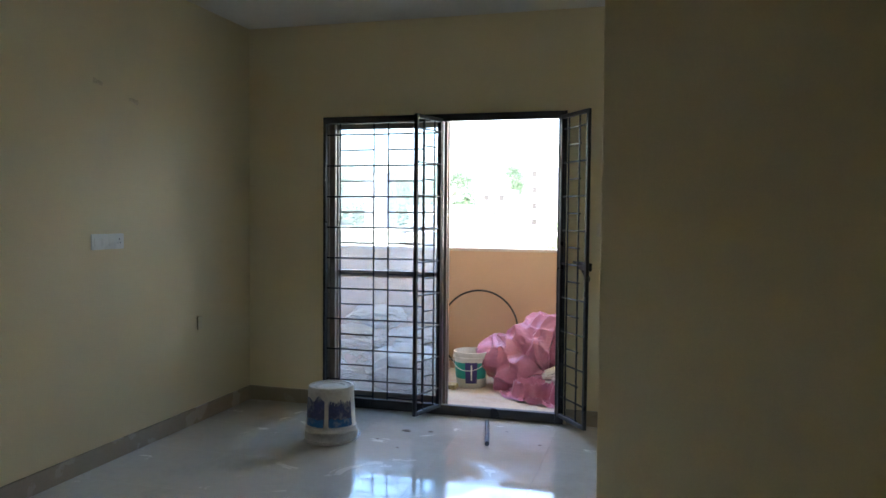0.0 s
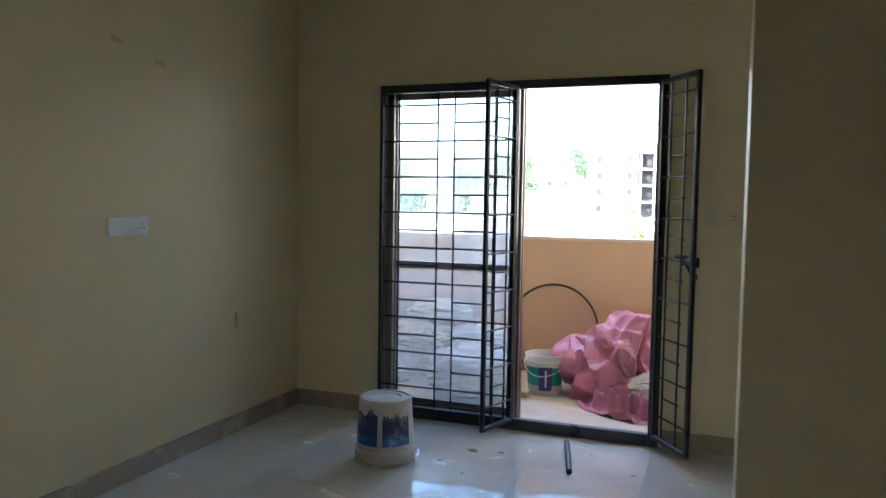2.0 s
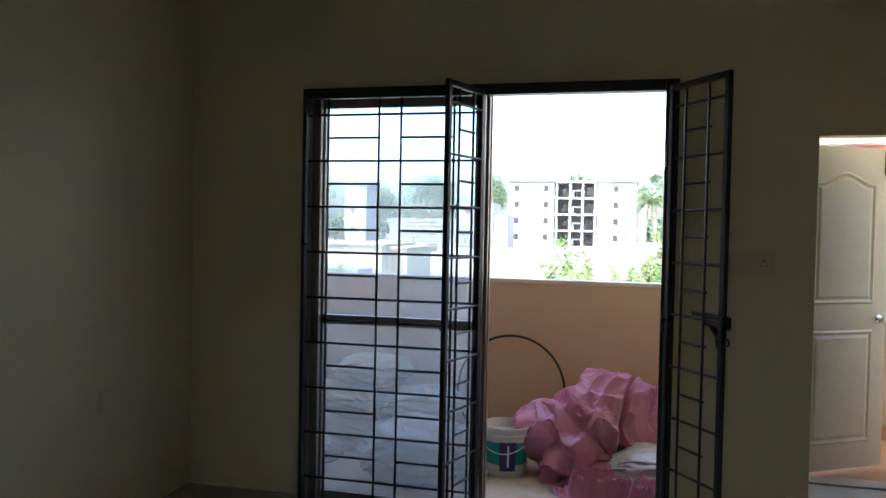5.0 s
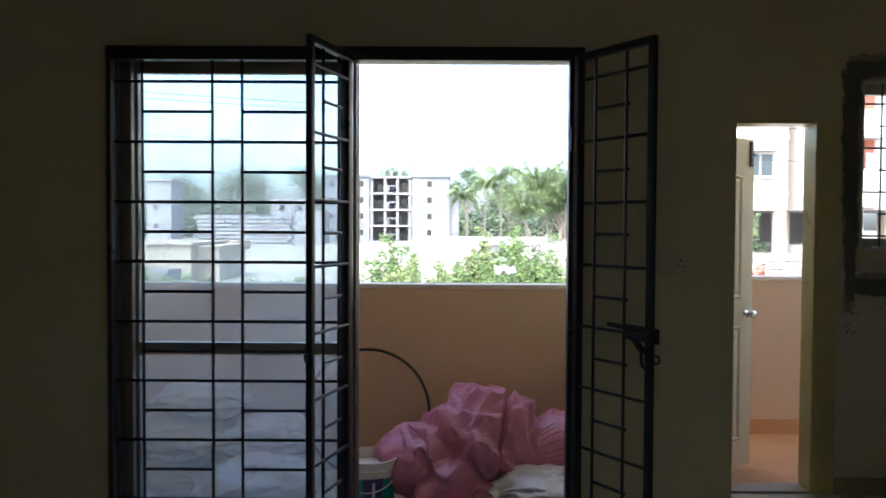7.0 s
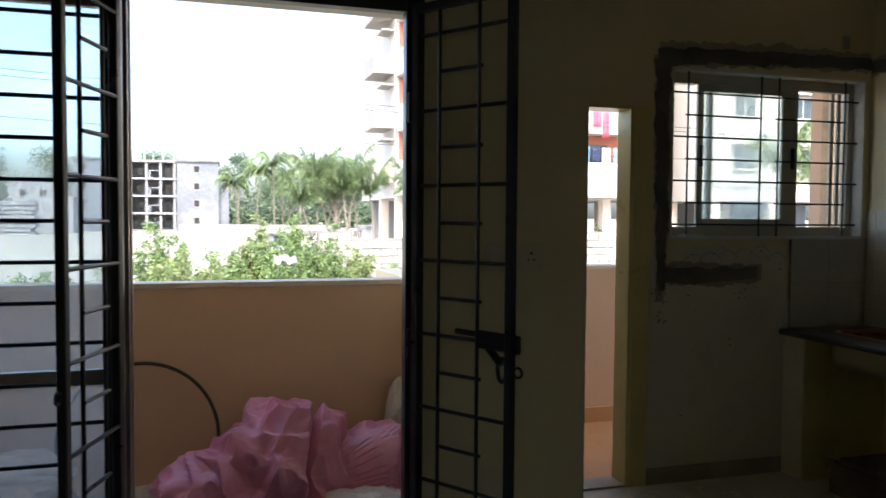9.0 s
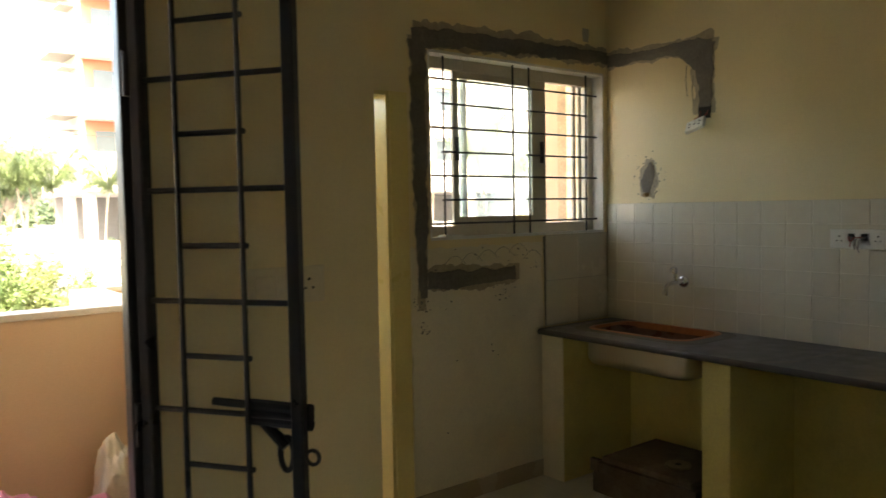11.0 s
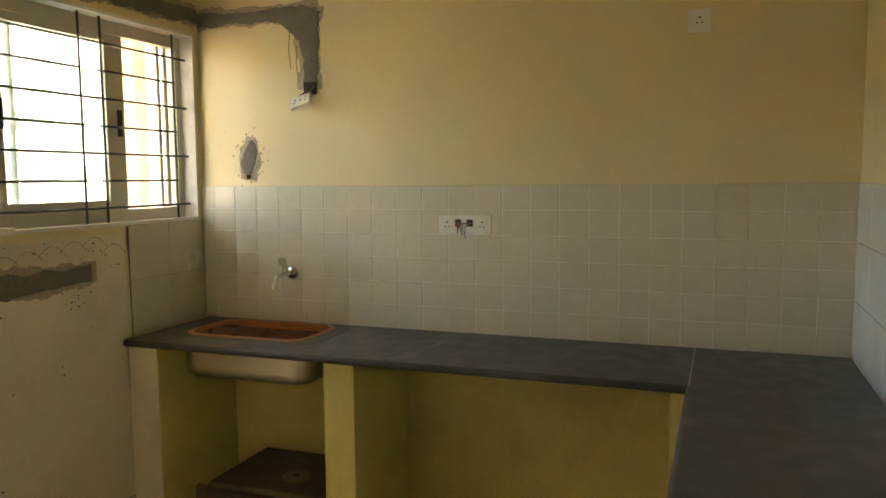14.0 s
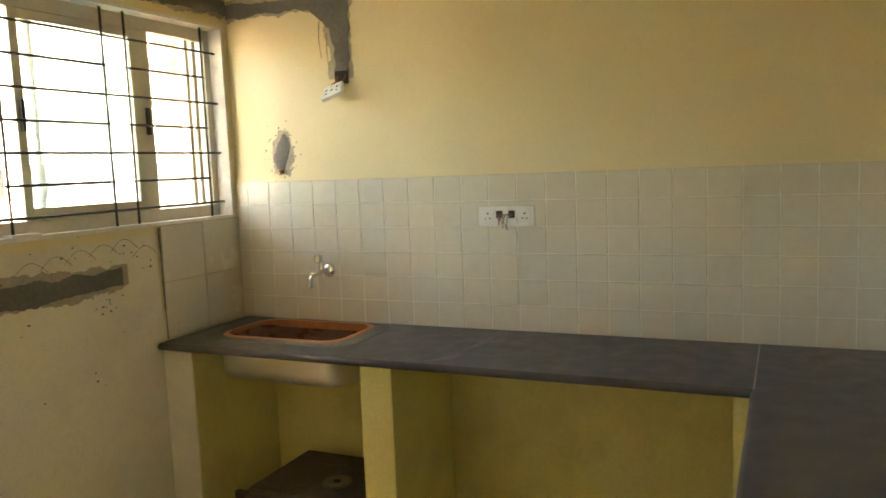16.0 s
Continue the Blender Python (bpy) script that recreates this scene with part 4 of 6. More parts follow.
DUST = mat("cement_dust", (0.24, 0.225, 0.21), 0.9, vary=0.3, scale=25, fine=90, bump=0.2)
part("streak", smear([(2.20, 5.19), (2.0, 5.20), (1.86, 5.22)], [0.012, 0.035, 0.010], on_top, depth=0.004, seed=81), DUST, dust)
part("streak", smear([(1.80, 5.21), (1.74, 5.24), (1.67, 5.30)], [0.02, 0.05, 0.015], on_top, depth=0.004, seed=82), DUST, dust)
fill = thing("wall_filler_marks", (-3.2, 3.8, 2.1), "small brown filler marks and plugs on the living room wall", "filler mark")


def on_west(a, z, lift):
    return (-3.1995 + lift, a, z)


FILL = mat("brown_filler", (0.66, 0.55, 0.35), 0.9, vary=0.25, scale=20)
part("mark", smear([(3.63, 2.13), (3.70, 2.12)], [0.035, 0.02], on_west, depth=0.004, seed=50), FILL, fill)
part("mark", smear([(3.92, 2.07), (4.0, 2.06)], [0.02, 0.03], on_west, depth=0.003, seed=51), FILL, fill)
part("conduit_end", boxes(((-3.1995, 4.585, 0.625), (-3.189, 4.635, 0.715)), bevel=0.004), DOOR_PAINT, fill, "small cream cover plate")

# ---- living room floor things ----
bucket = thing("paint_bucket", (-2.18, 4.50, 0), "white plastic paint bucket upside down with a torn blue label", "bucket")
part("body", lathe([(0.168, 0.0), (0.175, 0.004), (0.175, 0.016), (0.166, 0.02), (0.172, 0.03), (0.172, 0.07), (0.166, 0.075), (0.163, 0.09), (0.168, 0.094), (0.168, 0.102), (0.161, 0.106), (0.148, 0.345), (0.144, 0.355), (0.132, 0.355), (0.128, 0.347), (0.105, 0.346), (0.102, 0.350), (0.09, 0.350), (0.086, 0.345)], (-2.18, 4.50, 0), 56), BUCKET, bucket, smooth=35)


def band(centre, r0, z0, r1, z1, a0, a1, n=24, ragged=0.0, seed=0):
    """A label wrapped round part of a bucket."""
    bm = bmesh.new()
    rows = []
    for i in range(n + 1):
        a = radians(a0 + (a1 - a0) * i / n)
        lo = 0.1 * ragged * noise.noise((i * 0.3, seed, 0))
        hi = ragged * noise.noise((i * 0.22, seed, 4))
        row = []
        for f in (0, 0.5, 1):
            z = (z0 + lo) * (1 - f) + (z1 + hi) * f
            r = r0 + (r1 - r0) * (z - z0) / (z1 - z0) + 0.0012
            row.append(bm.verts.new((centre[0] + r * math.cos(a), centre[1] + r * math.sin(a), centre[2] + z)))
        rows.append(row)
    for p, q in zip(rows, rows[1:]):
        for k in range(2):
            bm.faces.new((p[k], q[k], q[k + 1], p[k + 1]))
    return bm


part("label", band((-2.18, 4.50, 0), 0.1595, 0.112, 0.1505, 0.285, 178, 278, ragged=0.05, seed=1), LABEL_BLUE, bucket, "torn blue and white label", smooth=True)
part("label", band((-2.18, 4.50, 0), 0.1595, 0.122, 0.1505, 0.275, 288, 350, ragged=0.04, seed=3), LABEL_BLUE, bucket, "torn blue and white label", smooth=True)
for a0, a1 in ((178, 276), (289, 350)):
    part("label_strip", band((-2.18, 4.50, 0), 0.1607, 0.112, 0.1587, 0.163, a0, a1, ragged=0.02, seed=a0), LABEL_STRIP, bucket, "bright blue strip of the label", smooth=True)
hp = [(-2.18 + 0.19 * math.cos(a), 4.50 + 0.19 * math.sin(a), 0.012 + 0.03 * abs(math.sin((a + 0.6) * 1.1))) for a in [-0.75 + 1.4 * k / 14 for k in range(15)]]
part("wire_handle", tube(hp, 0.003, 6), CHROME, bucket, smooth=True)
bucket.scale = (0.95, 0.95, 0.97)
CRUMB = mat("grey_plaster_crumb", (0.24, 0.21, 0.17), 0.9, vary=0.25, scale=20)
pipe = solid("conduit_offcut", rods(((-1.313, 5.12, 0.017), (-1.206, 4.635, 0.017), 0.015), sides=14), GREY_PIPE, "short dark plastic pipe offcut lying on the floor", "pipe", smooth=True)
for k, (x, y, s) in enumerate(((-1.78, 4.80, 0.02), (-1.62, 4.83, 0.012), (-1.9, 4.58, 0.008), (-1.15, 4.98, 0.007), (-1.72, 4.45, 0.007), (-0.9, 4.75, 0.008))):
    bm = bmesh.new()
    bmesh.ops.create_icosphere(bm, subdivisions=2, radius=s)
    for v in bm.verts:
        v.co *= 1 + 0.5 * noise.noise(v.co * 60 + Vector((k, 0, 0)))
        v.co = Vector((x + v.co.x * 1.6, y + v.co.y, max(v.co.z * 0.25 + s * 0.2, 0.0)))
    solid("plaster_crumb", bm, CRUMB, "small crumb of plaster debris on the floor", "debris", group="debris on the floor")


# ---- balcony things ----
def sack(name, centre, size, rz, seed, material, label, category="sack"):
    """A slumped filled bag: a pillow with pinched ends and wrinkles."""
    bm = bmesh.new()
    bmesh.ops.create_cube(bm, size=2.0)
    bmesh.ops.subdivide_edges(bm, edges=bm.edges[:], cuts=21, use_grid_fill=True)
    for v in bm.verts:
        p = v.co.copy()
        s = p.normalized()
        q = s.lerp(p, 0.45)
        pinch = 1 - 0.45 * abs(p.x) ** 4
        q.z *= pinch * (1 - 0.25 * abs(p.y) ** 3)
        w = 0.16 * noise.noise(Vector((p.x * 2.5, p.y * 2.5, p.z * 2.5 + seed))) + 0.10 * (0.3 - abs(noise.noise(Vector((p.x * 4.5, p.y * 4.5, p.z * 4.5 + seed))))) + 0.05 * (0.3 - abs(noise.noise(Vector((p.x * 11, p.y * 11, p.z * 11 + seed))))) + 0.03 * noise.ridged_multi_fractal(Vector((p.x * 3, p.y * 3, p.z * 3 + seed)), 0.9, 2.1, 4, 1.0, 2.0)
        q *= 1 + w - 0.08
        v.co = Vector((q.x * size[0] / 2, q.y * size[1] / 2, q.z * size[2] / 2))
    lo = min(v.co.z for v in bm.verts)
    for v in bm.verts:
        v.co.z = max(v.co.z, lo * 0.8)
    lo = min(v.co.z for v in bm.verts)
    bmesh.ops.transform(bm, matrix=Matrix.Translation((centre[0], centre[1], centre[2] - lo)) @ Matrix.Rotation(radians(rz), 4, "Z"), verts=bm.verts)
    return solid(name, bm, material, label, category, group="sacks on the balcony" if category == "sack" else "", smooth=60)


for k, (c, size, rz) in enumerate((((-2.95, 6.55, -0.02), (0.75, 0.5, 0.26), 5), ((-2.35, 6.60, -0.02), (0.72, 0.5, 0.25), -8), ((-2.86, 6.62, 0.19), (0.66, 0.46, 0.24), -14), ((-2.34, 6.68, 0.18), (0.58, 0.42, 0.24), 17),
                                   ((-2.70, 6.72, 0.38), (0.56, 0.40, 0.22), 8), ((-3.0, 6.05, -0.02), (0.6, 0.42, 0.24), 40))):
    sack("cement_sack", c, size, rz, k * 3.7, SACK if k % 2 == 0 else POLY, "dusty off-white woven cement sack stacked on the balcony")
sack("standing_sack", (-0.51, 6.85, -0.02), (0.17, 0.22, 0.66), 0, 31, SACK, "narrow off-white sack standing against the parapet", "sack")
sack("plastic_bag", (-2.22, 6.06, -0.02), (0.66, 0.52, 0.40), 20, 77, POLY, "crumpled translucent plastic bag by the sacks", "plastic bag")
sack("white_sack", (-0.80, 6.30, -0.02), (0.62, 0.44, 0.27), -12, 55, POLY, "bulging cloudy plastic sack in front of the pink sheet", "sack")

tub = thing("paint_bucket", (-1.72, 6.34, -0.02), "open white paint bucket with teal and purple label on the balcony", "bucket")
part("body", lathe([(0.118, 0.0), (0.122, 0.005), (0.142, 0.235), (0.150, 0.24), (0.150, 0.252), (0.145, 0.255), (0.147, 0.285), (0.152, 0.288), (0.152, 0.296), (0.144, 0.297), (0.140, 0.27), (0.138, 0.24)], (-1.72, 6.34, -0.02), 48), BUCKET, tub, smooth=35)
part("label", band((-1.72, 6.34, -0.02), 0.1275, 0.075, 0.1395, 0.21, 165, 262), LABEL_TEAL, tub, "teal label", smooth=True)
part("label", band((-1.72, 6.34, -0.02), 0.1245, 0.04, 0.1398, 0.215, 262, 305), LABEL_PURPLE, tub, "dark purple label panel", smooth=True)
part("label", band((-1.72, 6.34, -0.02), 0.1275, 0.075, 0.1395, 0.21, 305, 350), LABEL_TEAL, tub, "teal label", smooth=True)
part("lettering_bar", band((-1.72, 6.34, -0.02), 0.1262, 0.06, 0.139, 0.195, 282, 287), WHITE_PLASTIC, tub, "pale band of lettering", smooth=True)
hp = [(-1.72 + 0.155 * math.cos(a), 6.34 + 0.155 * math.sin(a), 0.24 - 0.11 * math.sin((a - math.pi) * 1.0)) for a in [math.pi + math.pi * k / 24 for k in range(25)]]
part("wire_handle", tube(hp, 0.003, 6), WHITE_PLASTIC, tub, smooth=True)
solid("plaster_lump", boxes(((-1.93, 6.12, -0.02), (-1.80, 6.23, 0.02)), bevel=0.015), mat("yellowish_plaster", (0.55, 0.45, 0.25), 0.9, vary=0.3, scale=30, bump=0.6), "yellowish lump of dried plaster beside the bucket", "debris")


LOBES = (((-1.14, 6.62, 0.23), (0.34, 0.31, 0.34)), ((-0.70, 6.62, 0.16), (0.19, 0.26, 0.31)), ((-1.48, 6.46, 0.22), (0.23, 0.22, 0.17)), ((-1.30, 6.40, 0.06), (0.20, 0.22, 0.22)), ((-1.14, 6.36, 0.0), (0.28, 0.22, 0.15)))
HEART = Vector((-1.14, 6.46, 0.16))


def heap_reach(d):
    """How far the covered heap reaches from its heart in direction d: the farthest of its lobes."""
    far = 0.10
    for c, r in LOBES:
        o = Vector([(HEART[k] - c[k]) / r[k] for k in range(3)])
        e = Vector([d[k] / r[k] for k in range(3)])
        A, B, C = e.dot(e), o.dot(e), o.dot(o) - 1
        disc = B * B - A * C
        if disc > 0:
            far = max(far, (-B + math.sqrt(disc)) / A)
    return far


def folds(p):
    """Long valleys between billows, with sharp small crinkles on top."""
    w = p + 0.10 * noise.noise_vector(p * 2.6 + Vector((7, 1, 4)))
    f = 0.0
    for k, (q, depth, width) in enumerate((((2.1, 1.8, 1.1), 0.050, 0.36), ((4.8, 4.2, 2.6), 0.040, 0.30), ((10.0, 8.6, 6.0), 0.018, 0.28))):
        n = abs(noise.noise(Vector((w.x * q[0] + 0.8 * w.z * k, w.y * q[1], w.z * q[2] + 5.3 * k))))
        f += depth * (0.75 - min(1.5, n / width))
    valley = abs(noise.noise(Vector((w.x * 3.1 + 2.0, w.y * 1.2 + w.z * 0.9, 9.4))))
    f -= 0.070 * max(0.0, 1 - valley / 0.085)
    f += 0.009 * (0.35 - abs(noise.noise(w * 20)))
    return f


bm = bmesh.new()
bmesh.ops.create_icosphere(bm, subdivisions=7, radius=1.0)
for v in bm.verts:
    d = v.co.normalized()
    around = [Vector((d.x + dx, d.y + dy, d.z + dz)).normalized() for dx, dy, dz in ((0.1, 0, 0), (-0.1, 0, 0), (0, 0.1, 0), (0, -0.1, 0), (0, 0, 0.1), (0, 0, -0.1))]
    reach = 0.5 * heap_reach(d) + 0.5 * sum(heap_reach(e) for e in around) / 6
    p = HEART + d * reach
    p += d * folds(p)
    v.co = (min(p.x, -0.43), min(p.y, 6.975), max(p.z, -0.016 + 0.004 * noise.noise(p * 9)))
# the loose tail that spills over the floor
NX, NY = 110, 80
grid = {}
for i in range(NX + 1):
    for j in range(NY + 1):
        x, y = -1.50 + 1.02 * i / NX, 5.64 + 0.72 * j / NY
        edge = math.hypot((x + 0.98 + 0.5 * (y - 5.95)) / 0.40, (y - 6.0) / 0.27) + 0.30 * noise.noise(Vector((x * 3.4, y * 3.4, 2)))
        if edge < 1.0 and x < -0.45:
            w = Vector((x, y, 0)) + 0.08 * noise.noise_vector(Vector((x * 3, y * 3, 1)))
            lift = 0.24 * max(0.0, 0.55 - abs(noise.noise(Vector((w.x * 4.2 + w.y * 2.5, w.y * 5.0 - w.x * 2, 8.0)))) * 2.2) + 0.05 * max(0.0, 0.5 - abs(noise.noise(w * 11)) * 2.5) + 0.010 * max(0.0, 0.5 - abs(noise.noise(w * 27)) * 2)
            grid[i, j] = bm.verts.new((x + 0.03 * noise.noise(w * 8), y, -0.015 + lift * min(1.0, 2.2 * (1.05 - edge))))
for (i, j), v in grid.items():
    if (i + 1, j) in grid and (i, j + 1) in grid and (i + 1, j + 1) in grid:
        bm.faces.new((v, grid[i + 1, j], grid[i + 1, j + 1], grid[i, j + 1]))
solid("plastic_sheet", bm, TARP, "crumpled pink plastic sheet thrown over a heap", "plastic sheet", smooth=18)

hose_pts = [(-1.79 + 0.365 * math.cos(a), 6.955 - 0.035 * (1 + math.sin(a)) * 0 - 0.10 * (1 - math.sin(a)) / 2, 0.36 + 0.365 * math.sin(a)) for a in [radians(-80 + 345 * k / 60) for k in range(61)]]
solid("hose_coil", tube(hose_pts, 0.009, 8), RUBBER, "loop of dark hose leaning against the parapet", "hose", smooth=60)


GZ_BASE = -1.9
solid("plinth", boxes(((-3.5, -2.75, GZ_BASE), (2.75, 8.02, -0.15))), PEACH, "peach plinth wall under the flat", "wall", "structure")

# ---- outside: ground, walls, buildings, trees ----
GZ = -1.25
ground = bmesh.new()
NG = 90
gv = {}
for i in range(NG + 1):
    for j in range(NG + 1):
        fx, fy = (i / NG - 0.5) * 2, j / NG
        fy = 2 * fy - 1
        x, y = 2000 * fx * abs(fx) ** 1.5, 20 + 2400 * fy * abs(fy) ** 1.5
        d = math.hypot(x, y)
        gv[i, j] = ground.verts.new((x, y, GZ + (0.22 * noise.noise(Vector((x * 0.12, y * 0.12, 0))) if d < 120 else 0)))
for i in range(NG):
    for j in range(NG):
        ground.faces.new((gv[i, j], gv[i + 1, j], gv[i + 1, j + 1], gv[i, j + 1]))
bmesh.ops.translate(ground, verts=ground.verts, vec=(0, 0, -0.15))
solid("ground", ground, SOIL, "pale dry open ground with weeds", "ground", "structure")


def leaf_mesh(name, clusters, leaves, size, material, seed, droop=0.3):
    """A crown of many small leaves grouped in clumps (centre, radius)."""
    rs = np.random.RandomState(seed)
    weights = np.array([c[1] ** 2 for c in clusters]); weights /= weights.sum()
    pick = rs.choice(len(clusters), leaves, p=weights)
    cen = np.array([c[0] for c in clusters])[pick]
    rad = np.array([c[1] for c in clusters])[pick][:, None]
    d = rs.normal(size=(leaves, 3)); d /= np.linalg.norm(d, axis=1)[:, None]
    pos = cen + d * rad * (rs.uniform(0.2, 1.1, (leaves, 1)) + 0.7 * rs.uniform(0, 1, (leaves, 1)) ** 5)
    u = rs.normal(size=(leaves, 3)); u[:, 2] -= droop; u /= np.linalg.norm(u, axis=1)[:, None]
    w = np.cross(u, rs.normal(size=(leaves, 3))); w /= np.linalg.norm(w, axis=1)[:, None]
    L = size * rs.uniform(0.6, 1.4, (leaves, 1)); B = L * 0.24
    quad = np.stack([pos, pos + u * L * 0.5 + w * B, pos + u * L, pos + u * L * 0.5 - w * B], axis=1).reshape(-1, 3)
    me = bpy.data.meshes.new(name)
    me.from_pydata(quad.tolist(), [], [(4 * k, 4 * k + 1, 4 * k + 2, 4 * k + 3) for k in range(leaves)])
    me.materials.append(material)
    return me


def crown_part(tree, me):
    ob = new("crown", me)
    ob.parent = tree
    ob.matrix_parent_inverse = Matrix.Translation(-tree.location)
    return ob


def shrub(x, y, h, spread, seed, label, material=LEAF, leaves=5000, size=0.12, group="shrubs beyond the parapet", stems=15):
    """Thin upright stems that fan out from one foot, leafy along their upper two thirds."""
    rng = random.Random(seed)
    t = thing("shrub", (x, y, GZ - 0.1), label, "shrub", group)
    clusters = []
    base = Vector((x, y, GZ - 0.2))
    for k in range(stems):
        a, reach = rng.uniform(0, 6.28), spread * rng.uniform(0.1, 1.0)
        top = h * rng.uniform(0.55, 1.0) * (1.0 - 0.35 * reach / spread)
        tip = Vector((x + reach * math.cos(a), y + reach * math.sin(a), GZ + top))
        mid = base.lerp(tip, 0.5) + Vector((-0.18 * reach * math.cos(a), -0.18 * reach * math.sin(a), 0.12 * top))
        bm = bmesh.new()
        rod(bm, base, mid, 0.022, 5, 0.014); rod(bm, mid, tip, 0.014, 5, 0.004)
        part("stem", bm, BARK, t)
        for i in range(7):
            f = 0.25 + 0.75 * i / 6
            p = base.lerp(mid, f * 2) if f < 0.5 else mid.lerp(tip, f * 2 - 1)
            clusters.append((p + Vector((rng.uniform(-0.12, 0.12), rng.uniform(-0.12, 0.12), rng.uniform(-0.05, 0.08))), (0.10 + 0.14 * spread) * rng.uniform(0.6, 1.2) * (1.15 - 0.6 * f)))
    crown_part(t, leaf_mesh("crown", clusters, leaves, size, material, seed, droop=0.1))
    return t


for k, (x, y, h, sp, pale) in enumerate(((-6.3, 22, 1.5, 1.2, 0), (-4.7, 21, 1.55, 1.1, 0), (-3.6, 22, 1.65, 1.0, 0), (-2.75, 23, 2.55, 0.95, 0), (-2.1, 21, 2.1, 0.9, 1), (-1.25, 22, 2.0, 0.9, 0), (-0.45, 23, 3.1, 0.6, 1), (0.0, 22, 2.6, 0.85, 0), (0.7, 24, 2.7, 0.9, 0), (1.5, 24, 2.45, 0.9, 0), (2.3, 24, 2.1, 0.9, 1), (3.1, 23, 1.6, 0.9, 0),
                                         (4.2, 22, 1.4, 0.9, 0), (5.4, 22, 1.3, 0.9, 1), (-3.9, 18, 1.25, 1.0, 0), (-2.2, 17, 1.3, 0.9, 0), (-0.8, 17, 1.4, 0.9, 1), (0.7, 17.5, 1.35, 0.9, 0), (2.2, 19, 1.4, 0.9, 0), (0.1, 19.7, 1.75, 0.7, 0), (-8.7, 25, 1.3, 1.4, 0), (-11.2, 27, 1.4, 1.4, 0))):
    shrub(x, y, h, sp, 100 + k, "spindly pale green shrub beyond the balcony parapet" if pale else "leafy green shrub growing beyond the balcony parapet", LEAF_YELLOW if pale else LEAF, 11000, 0.09)
for k, (x, y, h) in enumerate(((2.4, 33.2, 2.3), (3.4, 33.6, 2.3), (15.2, 33.5, 2.6), (17.2, 33.6, 2.5), (21.5, 33.5, 2.5), (6.8, 33.4, 2.1), (8.0, 33.6, 2.1), (12.2, 40.5, 2.4), (14.0, 40.5, 2.6), (16.8, 40.5, 2.3))):
    shrub(x, y, h, 0.8, 200 + k, "garden shrub behind the stone wall", LEAF_DARK, 3000, 0.16, "garden shrubs")


DRY = mat("dry_red_leaf", (0.30, 0.12, 0.07), 0.7, vary=0.35, scale=2, fine=8, bump=0, islands=0.8)
for k, (x, y, h, sp) in enumerate(((9.45, 31.0, 1.55, 0.30), (10.15, 31.1, 2.05, 0.34), (10.55, 31.0, 1.6, 0.30))):
    shrub(x, y, h, sp, 260 + k, "dry reddish shrub against the stone wall", DRY, 500, 0.15, "dry shrubs", 7)
scrap = bmesh.new()
bmesh.ops.create_grid(scrap, x_segments=14, y_segments=10, size=0.5)
for v in scrap.verts:
    v.co = Vector((0.0 + v.co.x * 0.48, 19.6 + v.co.y * 0.5, 0.50 + 0.12 * v.co.y + 0.09 * noise.noise(v.co * 4) + 0.05 * noise.noise(v.co * 9)))
scrap_ob = solid("plastic_scrap", scrap, mat("white_plastic_scrap", (0.21, 0.20, 0.18), 0.4, vary=0.15, scale=3), "torn white plastic sheet caught on the shrubs", "plastic sheet", smooth=40)
scrap_ob.modifiers.new("thickness", "SOLIDIFY").thickness = 0.006


def broad_tree(x, y, h, spread, seed, label, leaves=7000, size=0.35):
    rng = random.Random(seed)
    t = thing("tree", (x, y, GZ - 0.2), label, "tree", "trees beyond the buildings")
    trunk = bmesh.new()
    rod(trunk, (x, y, GZ - 0.2), (x + 0.2, y, GZ + h * 0.45), 0.28, 8, 0.18)
    clusters = []
    for k in range(10):
        a = rng.uniform(0, 6.28)
        tip = Vector((x + spread * math.cos(a) * rng.uniform(0.1, 0.75), y + spread * math.sin(a) * rng.uniform(0.1, 0.75), GZ + h * rng.uniform(0.6, 0.95)))
        rod(trunk, (x + 0.1, y, GZ + h * rng.uniform(0.25, 0.45)), tip, 0.12, 6, 0.03)
        clusters.append((tip, spread * rng.uniform(0.25, 0.45)))
    part("trunk", trunk, BARK, t)
    crown_part(t, leaf_mesh("crown", clusters, leaves, size, LEAF_DARK, seed))


for k, (x, y, h, sp) in enumerate(((-14, 175, 16, 6), (3, 168, 15.5, 4.5), (12, 150, 11, 7), (20, 130, 9.5, 7), (-32, 170, 15, 7), (-45, 160, 14, 8), (-58, 165, 13, 8), (-75, 170, 15, 9), (10.5, 82, 7.6, 3.6), (20, 74, 7.5, 4.5), (-88, 150, 11, 8), (28, 110, 10, 7))):
    broad_tree(x, y, h, sp, 300 + k, "dark green broadleaf tree in the distance")


